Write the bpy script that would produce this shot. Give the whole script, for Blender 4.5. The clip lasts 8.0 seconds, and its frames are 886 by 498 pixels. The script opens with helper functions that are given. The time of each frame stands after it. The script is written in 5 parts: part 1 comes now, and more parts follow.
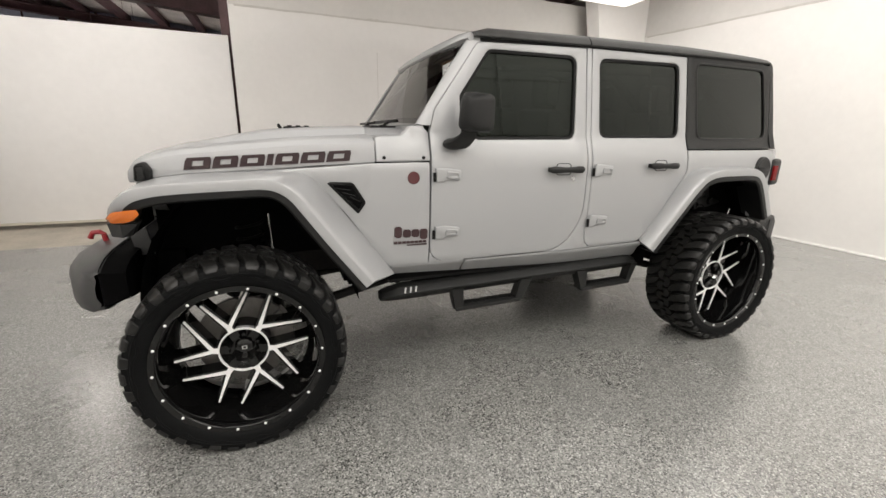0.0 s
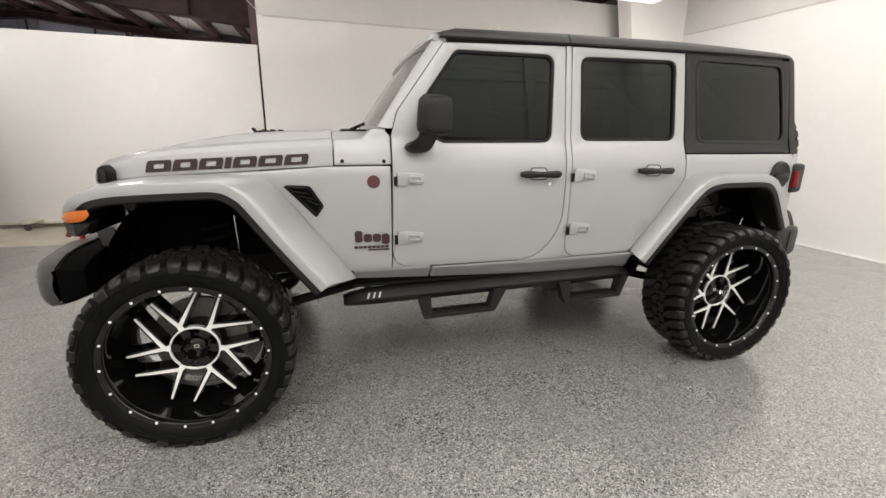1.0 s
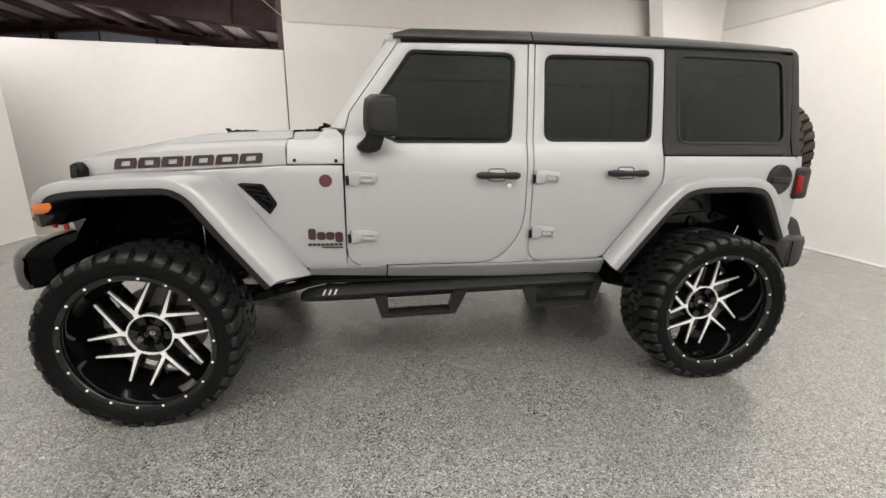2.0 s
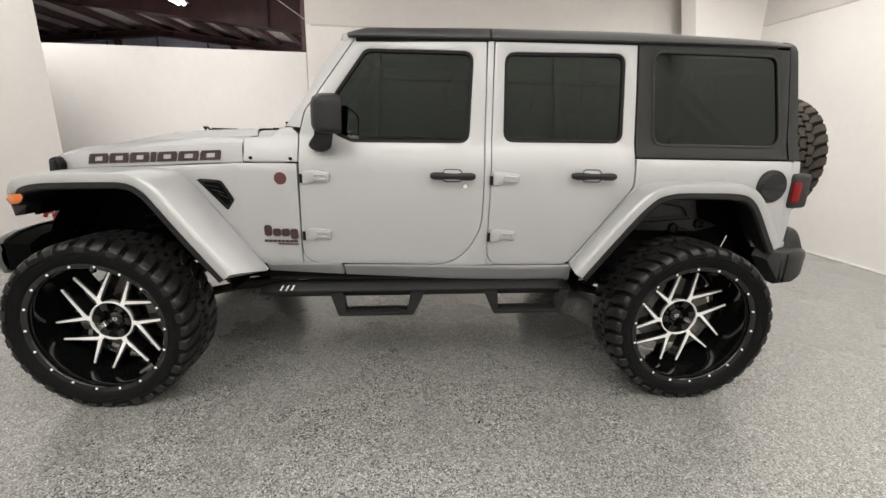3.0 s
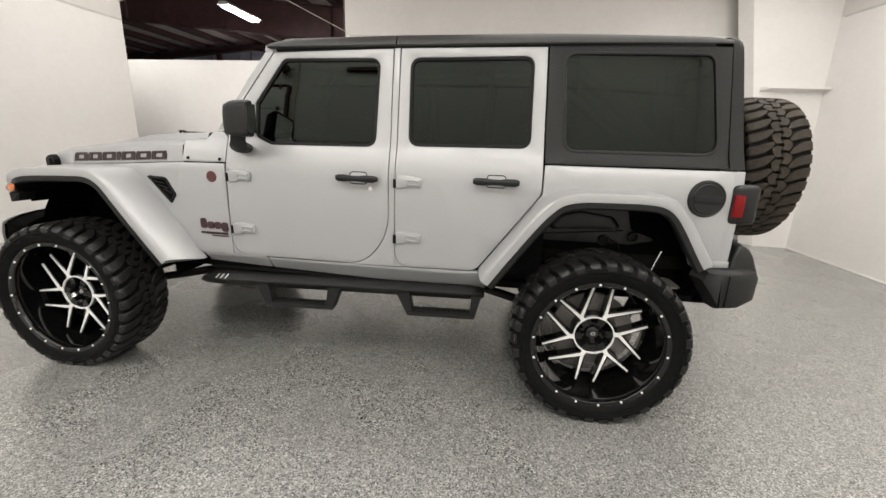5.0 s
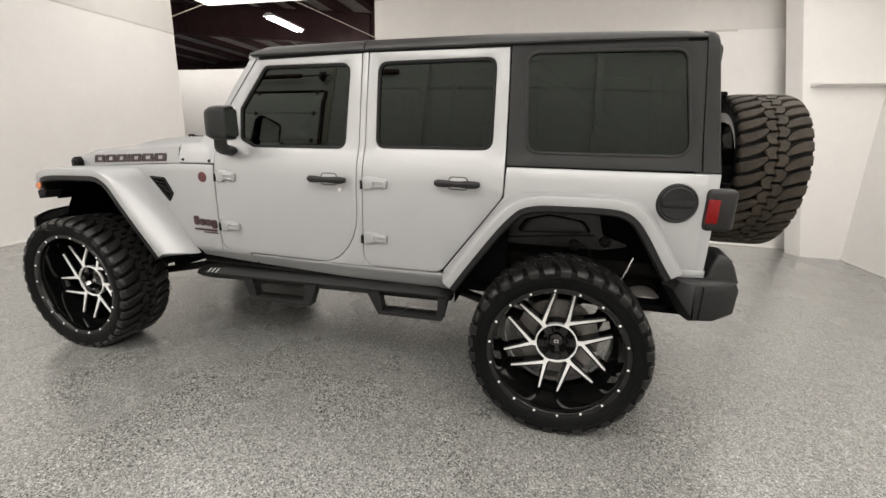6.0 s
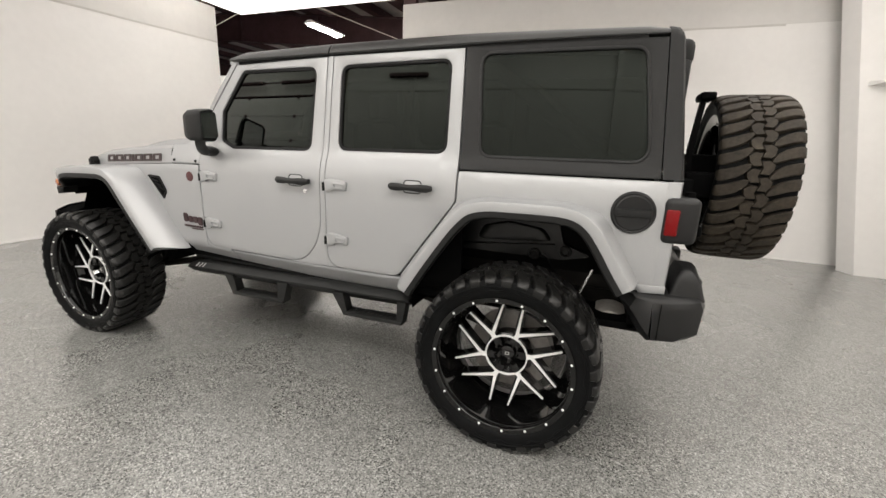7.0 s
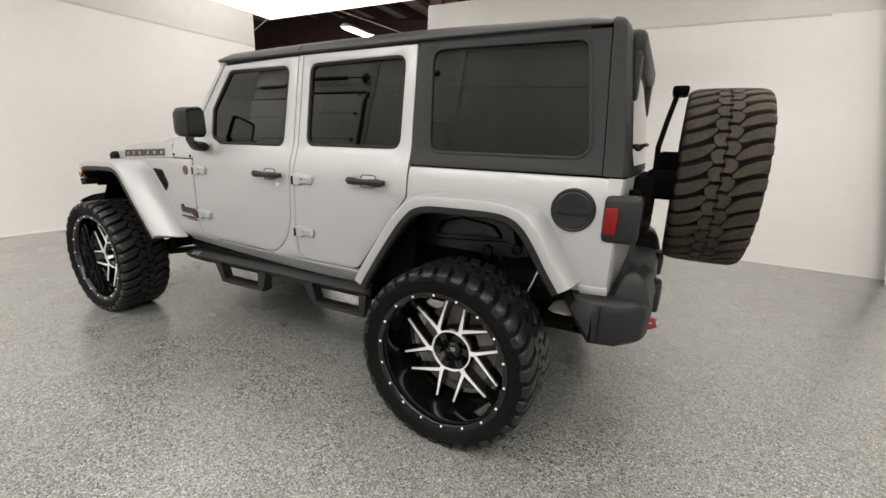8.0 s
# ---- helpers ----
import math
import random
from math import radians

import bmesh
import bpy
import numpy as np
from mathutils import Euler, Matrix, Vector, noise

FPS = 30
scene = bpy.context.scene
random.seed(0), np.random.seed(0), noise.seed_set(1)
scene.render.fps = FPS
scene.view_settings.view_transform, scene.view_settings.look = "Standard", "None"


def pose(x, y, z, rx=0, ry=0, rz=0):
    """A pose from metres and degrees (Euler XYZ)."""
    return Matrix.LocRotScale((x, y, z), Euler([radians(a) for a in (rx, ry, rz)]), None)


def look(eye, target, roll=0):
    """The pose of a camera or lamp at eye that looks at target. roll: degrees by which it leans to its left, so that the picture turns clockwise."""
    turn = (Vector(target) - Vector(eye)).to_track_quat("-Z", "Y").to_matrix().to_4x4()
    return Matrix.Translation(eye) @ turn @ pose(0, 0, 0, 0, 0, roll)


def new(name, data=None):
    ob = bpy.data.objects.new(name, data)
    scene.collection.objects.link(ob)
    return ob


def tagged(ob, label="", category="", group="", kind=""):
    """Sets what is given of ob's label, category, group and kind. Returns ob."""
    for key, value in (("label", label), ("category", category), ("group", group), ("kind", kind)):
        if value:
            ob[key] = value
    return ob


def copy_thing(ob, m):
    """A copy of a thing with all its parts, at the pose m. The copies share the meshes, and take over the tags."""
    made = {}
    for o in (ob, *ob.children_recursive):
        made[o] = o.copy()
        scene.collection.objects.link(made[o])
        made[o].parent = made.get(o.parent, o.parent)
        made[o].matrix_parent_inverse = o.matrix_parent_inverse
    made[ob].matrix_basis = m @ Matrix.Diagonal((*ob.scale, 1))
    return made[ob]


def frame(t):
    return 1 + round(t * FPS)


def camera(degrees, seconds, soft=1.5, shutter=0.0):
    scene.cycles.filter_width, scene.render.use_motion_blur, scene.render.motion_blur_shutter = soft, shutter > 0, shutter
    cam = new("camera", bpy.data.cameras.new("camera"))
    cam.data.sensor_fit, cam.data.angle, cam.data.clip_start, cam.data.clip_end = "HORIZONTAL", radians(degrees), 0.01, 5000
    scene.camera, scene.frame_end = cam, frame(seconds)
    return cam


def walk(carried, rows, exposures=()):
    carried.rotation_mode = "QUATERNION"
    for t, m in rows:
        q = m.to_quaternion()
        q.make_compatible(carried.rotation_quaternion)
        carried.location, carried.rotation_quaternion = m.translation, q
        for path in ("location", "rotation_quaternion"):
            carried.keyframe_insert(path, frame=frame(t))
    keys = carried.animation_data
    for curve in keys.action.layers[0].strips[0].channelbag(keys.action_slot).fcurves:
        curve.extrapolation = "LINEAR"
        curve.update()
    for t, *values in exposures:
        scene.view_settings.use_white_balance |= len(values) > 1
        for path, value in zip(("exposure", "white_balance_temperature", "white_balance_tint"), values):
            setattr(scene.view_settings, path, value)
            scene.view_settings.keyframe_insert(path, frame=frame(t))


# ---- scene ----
cam = camera(93.7, 8.0)
PATH = [
    (0, (-1.291, -2.788, 1.348), (-0.586, -0.993, 0.819), 1.0),
    (0.5, (-1.086, -2.814, 1.351), (-0.482, -0.979, 0.832), 0.8),
    (1, (-0.873, -2.86, 1.347), (-0.364, -0.995, 0.835), 0.8),
    (1.5, (-0.635, -2.934, 1.344), (-0.228, -1.042, 0.837), 0.8),
    (3, (0.053, -2.967, 1.345), (0.167, -1.035, 0.841), 1.5),
    (3.5, (0.303, -3.035, 1.345), (0.325, -1.097, 0.851), 1.8),
    (4, (0.514, -3.03, 1.335), (0.448, -1.092, 0.844), 2.0),
    (4.5, (0.749, -2.992, 1.356), (0.593, -1.06, 0.864), 2.1),
    (6, (1.428, -2.888, 1.377), (0.941, -1.011, 0.889), 1.8),
    (6.5, (1.649, -2.78, 1.394), (1.047, -0.936, 0.91), 1.9),
    (7, (1.875, -2.702, 1.396), (1.17, -0.894, 0.911), 2.2),
    (7.5, (2.125, -2.642, 1.397), (1.322, -0.875, 0.913), 2.5),
    (8, (2.306, -2.525, 1.387), (1.408, -0.806, 0.899), 2.5),
]
walk(cam, [(t, look(eye, target, roll)) for t, eye, target, roll in PATH], [(0, -0.14), (3, -0.05), (8, -0.08)])

# ---- world and large lights ----
world = bpy.data.worlds.new("warehouse_dark")
scene.world = world
world.use_nodes = True
world.node_tree.nodes["Background"].inputs[0].default_value = (0.55, 0.6, 0.7, 1)
world.node_tree.nodes["Background"].inputs[1].default_value = 0.02
BOX_GLOW = 1.6    # glow of the light boxes over the car
FRONT_FILL_GLOW = 6.2  # glow of the added, unseen fill boxes before the facing wall
TUBE_GLOW = 75.0  # glow of the fluorescent tubes

# ---- materials ----


def material(name, color, rough=0.5, metal=0.0, vary=0.0, scale=8.0, bump=0.0, bump_scale=60.0, coat=0.0, rough_vary=0.0, spec=0.5, tint=None):
    """A principled material with two scales of noise in its colour, roughness noise and a fine bump."""
    m = bpy.data.materials.new(name)
    m.use_nodes = True
    nt = m.node_tree
    b = nt.nodes["Principled BSDF"]
    b.inputs["Base Color"].default_value = (*color, 1)
    b.inputs["Roughness"].default_value = rough
    b.inputs["Metallic"].default_value = metal
    b.inputs["Specular IOR Level"].default_value = spec
    b.inputs["Coat Weight"].default_value = coat
    b.inputs["Coat Roughness"].default_value = 0.1
    co = nt.nodes.new("ShaderNodeTexCoord")
    if vary or rough_vary:
        n1, n2 = nt.nodes.new("ShaderNodeTexNoise"), nt.nodes.new("ShaderNodeTexNoise")
        n1.inputs["Scale"].default_value, n2.inputs["Scale"].default_value = scale, scale * 9
        n1.inputs["Detail"].default_value = n2.inputs["Detail"].default_value = 5
        add = nt.nodes.new("ShaderNodeMath")
        add.operation = "MULTIPLY_ADD"
        add.inputs[1].default_value = 0.6
        half = nt.nodes.new("ShaderNodeMath")
        half.operation = "MULTIPLY"
        half.inputs[1].default_value = 0.4
        for n in (n1, n2):
            nt.links.new(co.outputs["Object"], n.inputs["Vector"])
        nt.links.new(n2.outputs["Fac"], half.inputs[0])
        nt.links.new(n1.outputs["Fac"], add.inputs[0])
        nt.links.new(half.outputs[0], add.inputs[2])
        if vary:
            ramp = nt.nodes.new("ShaderNodeValToRGB")
            lo = [max(0, c * (1 - vary)) for c in color]
            hi = [min(1, c * (1 + vary)) for c in (tint or color)]
            ramp.color_ramp.elements[0].color, ramp.color_ramp.elements[1].color = (*lo, 1), (*hi, 1)
            ramp.color_ramp.elements[0].position, ramp.color_ramp.elements[1].position = 0.32, 0.68
            nt.links.new(add.outputs[0], ramp.inputs[0])
            nt.links.new(ramp.outputs[0], b.inputs["Base Color"])
        if rough_vary:
            mr = nt.nodes.new("ShaderNodeMapRange")
            mr.inputs["From Min"].default_value, mr.inputs["From Max"].default_value = 0.3, 0.7
            mr.inputs["To Min"].default_value, mr.inputs["To Max"].default_value = max(0.02, rough - rough_vary), min(1, rough + rough_vary)
            nt.links.new(add.outputs[0], mr.inputs["Value"])
            nt.links.new(mr.outputs[0], b.inputs["Roughness"])
    if bump:
        n3, bp = nt.nodes.new("ShaderNodeTexNoise"), nt.nodes.new("ShaderNodeBump")
        n3.inputs["Scale"].default_value, n3.inputs["Detail"].default_value = bump_scale, 4
        bp.inputs["Strength"].default_value, bp.inputs["Distance"].default_value = bump, 0.002
        nt.links.new(co.outputs["Object"], n3.inputs["Vector"])
        nt.links.new(n3.outputs["Fac"], bp.inputs["Height"])
        nt.links.new(bp.outputs[0], b.inputs["Normal"])
    return m


def glowing(name, color, strength):
    m = material(name, (0.8, 0.8, 0.8), 0.6)
    b = m.node_tree.nodes["Principled BSDF"]
    b.inputs["Emission Color"].default_value = (*color, 1)
    b.inputs["Emission Strength"].default_value = strength
    return m


def clear_glass(name, color, rough=0.01, ior=1.5):
    m = material(name, color, rough)
    b = m.node_tree.nodes["Principled BSDF"]
    b.inputs["Transmission Weight"].default_value = 1.0
    b.inputs["IOR"].default_value = ior
    return m


def flake_floor():
    """Grey epoxy with dense white, grey and black paint flakes under a satin clear coat."""
    m = bpy.data.materials.new("flake_epoxy")
    m.use_nodes = True
    nt = m.node_tree
    b = nt.nodes["Principled BSDF"]
    co = nt.nodes.new("ShaderNodeTexCoord")
    v1, v2, n = nt.nodes.new("ShaderNodeTexVoronoi"), nt.nodes.new("ShaderNodeTexVoronoi"), nt.nodes.new("ShaderNodeTexNoise")
    v1.inputs["Scale"].default_value, v2.inputs["Scale"].default_value, n.inputs["Scale"].default_value = 190, 95, 1.6
    n.inputs["Detail"].default_value = 6
    for t in (v1, v2, n):
        nt.links.new(co.outputs["Object"], t.inputs["Vector"])
    ramps = []
    for v, stops in ((v1, ((0.0, 0.018), (0.17, 0.085), (0.32, 0.190), (0.79, 0.27), (0.9, 0.41))), (v2, ((0.0, 0.06), (0.25, 0.14), (0.6, 0.20), (0.9, 0.34)))):
        sep, ramp = nt.nodes.new("ShaderNodeSeparateColor"), nt.nodes.new("ShaderNodeValToRGB")
        nt.links.new(v.outputs["Color"], sep.inputs[0])
        nt.links.new(sep.outputs[0], ramp.inputs[0])
        ramp.color_ramp.interpolation = "CONSTANT"
        el = ramp.color_ramp.elements
        while len(el) < len(stops):
            el.new(0.5)
        for e, (p, c) in zip(el, stops):
            e.position, e.color = p, (c * 0.995, c, c * 0.95, 1)
        ramps.append(ramp)
    mix, mul = nt.nodes.new("ShaderNodeMix"), nt.nodes.new("ShaderNodeMix")
    mix.data_type = mul.data_type = "RGBA"
    mix.inputs["Factor"].default_value = 0.24
    nt.links.new(ramps[0].outputs[0], mix.inputs["A"])
    nt.links.new(ramps[1].outputs[0], mix.inputs["B"])
    mul.blend_type = "MULTIPLY"
    mul.clamp_result = False
    mul.inputs["Factor"].default_value = 1
    big = nt.nodes.new("ShaderNodeValToRGB")
    big.color_ramp.elements[0].color, big.color_ramp.elements[1].color = (1.055, 1.055, 1.055, 1), (1.105, 1.105, 1.105, 1)
    nt.links.new(n.outputs["Fac"], big.inputs[0])
    nt.links.new(mix.outputs["Result"], mul.inputs["A"])
    nt.links.new(big.outputs[0], mul.inputs["B"])
    nt.links.new(mul.outputs["Result"], b.inputs["Base Color"])
    worn = nt.nodes.new("ShaderNodeMapRange")
    worn.inputs["From Min"].default_value, worn.inputs["From Max"].default_value = 0.35, 0.65
    worn.inputs["To Min"].default_value, worn.inputs["To Max"].default_value = 0.268, 0.282
    nt.links.new(n.outputs["Fac"], worn.inputs["Value"])
    nt.links.new(worn.outputs[0], b.inputs["Roughness"])
    b.inputs["Specular IOR Level"].default_value = 0.5
    b.inputs["Coat Weight"].default_value, b.inputs["Coat Roughness"].default_value = 1.0, 0.27
    b.inputs["Coat IOR"].default_value = 1.6
    bp = nt.nodes.new("ShaderNodeBump")
    bp.inputs["Strength"].default_value, bp.inputs["Distance"].default_value = 0.12, 0.001
    nt.links.new(v2.outputs["Distance"], bp.inputs["Height"])
    nt.links.new(bp.outputs[0], b.inputs["Normal"])
    return m


M_FLOOR = flake_floor()
M_CONCRETE = material("bare_concrete", (0.42, 0.38, 0.32), 0.7, vary=0.2, scale=3, bump=0.3)
M_WALL = material("white_wall_paint", (0.80, 0.785, 0.765), 0.55, vary=0.03, scale=1.3, bump=0.06, bump_scale=90)
M_WALL_UPPER = material("upper_grey_wall_colour", (0.67, 0.655, 0.63), 0.6, vary=0.05, scale=1.1, bump=0.08, bump_scale=70)
M_PANEL = material("white_partition_paint", (0.87, 0.86, 0.85), 0.5, vary=0.03, scale=1.1, bump=0.04)
M_TRIM = material("cream_trim_paint", (0.62, 0.58, 0.5), 0.5, vary=0.1, scale=6)
M_DARKSTEEL = material("dark_purlin_steel", (0.085, 0.042, 0.045), 0.6, vary=0.3, scale=4)
M_INSUL = material("roof_insulation", (0.66, 0.62, 0.60), 0.7, vary=0.25, scale=2)
M_BLUE = material("blue_grey_sheet", (0.45, 0.47, 0.58), 0.6, vary=0.2, scale=2)
M_SEAM = material("seam_shadow_grey", (0.56, 0.54, 0.51), 0.7, vary=0.1)
M_WOOD = material("light_box_timber", (0.42, 0.24, 0.12), 0.6, vary=0.3, scale=12)
M_BOX = glowing("light_box_cloth", (1.0, 0.955, 0.9), BOX_GLOW)
# the next three cloths glow on added fill boxes only
M_FILL_FRONT = glowing("front_fill_cloth", (1.0, 0.955, 0.9), FRONT_FILL_GLOW)
M_FILL_LEFT = glowing("left_fill_cloth", (1.0, 0.955, 0.9), 6.5)
M_FILL_SIDE = glowing("side_fill_cloth", (1.0, 0.955, 0.9), 6.8)
M_TUBE = glowing("fluorescent_tube", (1.0, 0.95, 0.88), TUBE_GLOW)
M_PAINT = material("silver_grey_paint", (0.335, 0.341, 0.347), 0.46, 0.3, vary=0.05, scale=500, coat=0.45)
M_PAINT.node_tree.nodes["Principled BSDF"].inputs["Coat Roughness"].default_value = 0.06
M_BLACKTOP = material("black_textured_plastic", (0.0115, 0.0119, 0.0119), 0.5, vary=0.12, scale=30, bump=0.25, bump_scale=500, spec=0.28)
# same plastic as the sides, lightened in colour for the light from above
M_ROOF = material("lit_black_roof_plastic", (0.036, 0.0364, 0.036), 0.48, vary=0.15, scale=14, bump=0.25, bump_scale=500, spec=0.45)
M_TRIMBLACK = material("grey_black_trim_plastic", (0.0085, 0.0087, 0.0088), 0.45, vary=0.15, scale=20, bump=0.15, bump_scale=300, spec=0.3)
M_BUMPER = material("dark_grey_bumper_plastic", (0.03, 0.0305, 0.031), 0.38, vary=0.15, scale=12, bump=0.1, bump_scale=300)
M_STEP = material("black_powder_coat", (0.009, 0.0094, 0.0092), 0.45, vary=0.15, scale=25, bump=0.15, bump_scale=250, spec=0.3)
M_RUBBER = material("black_rubber_seal", (0.004, 0.004, 0.004), 0.45, vary=0.2, scale=20, spec=0.18)
# near black: the shade of recesses and gaps is put into this colour
M_DARK = material("near_black_and_shade", (0.0015, 0.0015, 0.0016), 0.7, vary=0.4, scale=9, rough_vary=0.15, spec=0.05)
M_LINER = material("moulded_black_liner", (0.0035, 0.0037, 0.0035), 0.36, vary=0.3, scale=10, bump=0.1, bump_scale=200, spec=0.35)
M_CHASSIS = material("worn_black_chassis", (0.005, 0.0048, 0.0046), 0.5, vary=0.5, scale=14, rough_vary=0.15, spec=0.13, tint=(0.009, 0.008, 0.007))
M_TYRE = material("tyre_rubber", (0.0037, 0.0039, 0.0041), 0.6, vary=0.3, scale=14, bump=0.2, bump_scale=120, spec=0.09)
M_TREAD = material("tread_rubber", (0.0085, 0.0084, 0.008), 0.34, vary=0.35, scale=9, bump=0.3, bump_scale=150, spec=0.3)
M_SPARE = material("dusty_tread_rubber", (0.021, 0.0175, 0.0135), 0.7, vary=0.4, scale=7, bump=0.3, bump_scale=150, spec=0.25, tint=(0.036, 0.029, 0.021))
M_RIM = material("gloss_black_wheel", (0.003, 0.003, 0.003), 0.07, coat=0.15, spec=0.35)
M_MACHINED = material("machined_aluminium", (0.85, 0.85, 0.85), 0.34, 0.3, rough_vary=0.06, scale=60)
M_HUB = material("brushed_hub_metal", (0.62, 0.62, 0.62), 0.22, 1.0, rough_vary=0.06, scale=60)
M_CHROME = material("polished_chrome", (0.7, 0.7, 0.7), 0.1, 1.0)
M_STEEL = material("rotor_steel", (0.2, 0.19, 0.18), 0.45, 0.3, vary=0.2, scale=30)
M_BARREL = material("bare_grey_barrel", (0.42, 0.42, 0.42), 0.36, 0.5, vary=0.2, scale=12)
M_GLASS = clear_glass("tinted_window_glass", (0.0001, 0.00014, 0.00012), ior=1.335)
M_GLASS.node_tree.nodes["Principled BSDF"].inputs["Specular Tint"].default_value = (0.88, 1.0, 0.9, 1)
M_SCREEN = clear_glass("windscreen_glass", (0.5, 0.52, 0.5))
M_MIRROR = material("mirror_glass", (0.85, 0.86, 0.87), 0.02, 1.0)
M_AMBER = material("amber_lens", (0.46, 0.105, 0.003), 0.25, coat=0.3)
M_RED = material("red_lens", (0.15, 0.0008, 0.002), 0.25, spec=0.25)
M_REDHOOK = material("red_tow_hook_paint", (0.22, 0.008, 0.012), 0.4)
M_DECAL = material("dark_maroon_decal", (0.022, 0.009, 0.0105), 0.4, vary=0.25, scale=60)
M_BADGE = material("maroon_badge", (0.075, 0.018, 0.02), 0.4, vary=0.2, scale=80)
M_EMBLEM = material("dark_maroon_emblem", (0.034, 0.014, 0.016), 0.35)
M_MUFFLER = material("dull_muffler_steel", (0.40, 0.385, 0.355), 0.4, 0.5, vary=0.3, scale=10)
M_WHITE = material("white_mark", (0.75, 0.75, 0.75), 0.4)
M_SEAT = material("black_seat_cloth", (0.02, 0.02, 0.02), 0.8, vary=0.2)

# ---- mesh helpers ----


def part(name, bm, mat, parent=None, label="", smooth=True):
    """Links a bmesh as one mesh object, under a thing or a part."""
    bmesh.ops.recalc_face_normals(bm, faces=bm.faces[:])
    me = bpy.data.meshes.new(name)
    bm.to_mesh(me)
    bm.free()
    if smooth:
        me.polygons.foreach_set("use_smooth", [True] * len(me.polygons))
        me.set_sharp_from_angle(angle=radians(38))
    me.materials.append(mat)
    ob = new(name, me)
    if parent:
        ob.parent = parent
    if label:
        tagged(ob, label)
    return ob


def add_box(bm, x0, x1, y0, y1, z0, z1, bevel=0.0, seg=2, m=None):
    made = bmesh.ops.create_cube(bm, size=1.0)["verts"]
    for v in made:
        v.co = Vector(((x0 + x1) / 2 + v.co.x * (x1 - x0), (y0 + y1) / 2 + v.co.y * (y1 - y0), (z0 + z1) / 2 + v.co.z * (z1 - z0)))
    if bevel:
        edges = list({e for v in made for e in v.link_edges})
        res = bmesh.ops.bevel(bm, geom=edges, offset=bevel, segments=seg, affect="EDGES", profile=0.5)
        made = list({v for f in res["faces"] for v in f.verts} | {v for v in made if v.is_valid})
    if m is not None:
        bmesh.ops.transform(bm, matrix=m, verts=made)
    return made


def box(x0, x1, y0, y1, z0, z1, bevel=0.0, seg=2):
    bm = bmesh.new()
    add_box(bm, x0, x1, y0, y1, z0, z1, bevel, seg)
    return bm


def add_loft(bm, rows, loop=False, caps=False):
    """A skin through rows of points; loop closes every row on itself."""
    vs = [[bm.verts.new(p) for p in row] for row in rows]
    n = len(rows[0])
    for a, b in zip(vs, vs[1:]):
        for i in range(n if loop else n - 1):
            j = (i + 1) % n
            bm.faces.new((a[i], a[j], b[j], b[i]))
    if caps:
        for row in (vs[0], vs[-1]):
            bm.faces.new(row)
    return vs


def add_tube(bm, pts, r, seg=10):
    """A round bar through points."""
    pts = [Vector(p) for p in pts]
    rows = []
    for i, p in enumerate(pts):
        d = (pts[min(i + 1, len(pts) - 1)] - pts[max(i - 1, 0)]).normalized()
        u = d.cross(Vector((0, 0, 1)) if abs(d.z) < 0.9 else Vector((0, 1, 0))).normalized()
        w = d.cross(u)
        rows.append([p + r * (math.cos(a) * u + math.sin(a) * w) for a in (2 * math.pi * k / seg for k in range(seg))])
    add_loft(bm, rows, loop=True, caps=True)


def tube(pts, r, seg=10):
    bm = bmesh.new()
    add_tube(bm, pts, r, seg)
    return bm


def add_lathe(bm, profile, seg=64, closed=False):
    """Spins (radius, y) pairs round the y axis."""
    rows = [[(r * math.cos(a), y, r * math.sin(a)) for a in (2 * math.pi * k / seg for k in range(seg))] for r, y in profile]
    if closed:
        rows.append(rows[0])
    add_loft(bm, rows, loop=True)
    if closed:
        bmesh.ops.remove_doubles(bm, verts=bm.verts[:], dist=1e-5)


def lathe(profile, seg=64, closed=False):
    bm = bmesh.new()
    add_lathe(bm, profile, seg, closed)
    return bm


def add_prism(bm, poly, depth, place):
    """Extrudes a 2D polygon by depth; place maps (u, v, d) to a point."""
    a = [bm.verts.new(place(u, v, 0)) for u, v in poly]
    b = [bm.verts.new(place(u, v, depth)) for u, v in poly]
    bm.faces.new(a)
    bm.faces.new(b[::-1])
    for i in range(len(poly)):
        j = (i + 1) % len(poly)
        bm.faces.new((a[i], b[i], b[j], a[j]))


def rounded(corners, seg=5):
    """A polygon from (u, v, radius) corners, in order, with its corners rounded."""
    out, n = [], len(corners)
    for i, (u, v, r) in enumerate(corners):
        p, a, b = Vector((u, v)), Vector(corners[i - 1][:2]), Vector(corners[(i + 1) % n][:2])
        if r <= 0:
            out.append((u, v))
            continue
        da, db = (a - p).normalized(), (b - p).normalized()
        half = math.acos(max(-1, min(1, da.dot(db)))) / 2
        cut = min(r / math.tan(half), 0.49 * (a - p).length, 0.49 * (b - p).length)
        p0, p1 = p + da * cut, p + db * cut
        for k in range(seg + 1):
            t = k / seg
            q = p0 * (1 - t) ** 2 + p * 2 * t * (1 - t) + p1 * t * t
            out.append((q.x, q.y))
    return out


def grown(poly, d):
    """A polygon moved outwards by d (inwards where d is below zero)."""
    n = len(poly)
    area = sum(poly[i - 1][0] * poly[i][1] - poly[i][0] * poly[i - 1][1] for i in range(n))
    s = 1 if area > 0 else -1
    out = []
    for i in range(n):
        a, p, b = Vector(poly[i - 1]), Vector(poly[i]), Vector(poly[(i + 1) % n])
        e1, e2 = (p - a).normalized(), (b - p).normalized()
        n1, n2 = Vector((e1.y, -e1.x)) * s, Vector((e2.y, -e2.x)) * s
        nn = (n1 + n2).normalized()
        q = p + nn * (d / max(0.5, nn.dot(n1)))
        out.append((q.x, q.y))
    return out


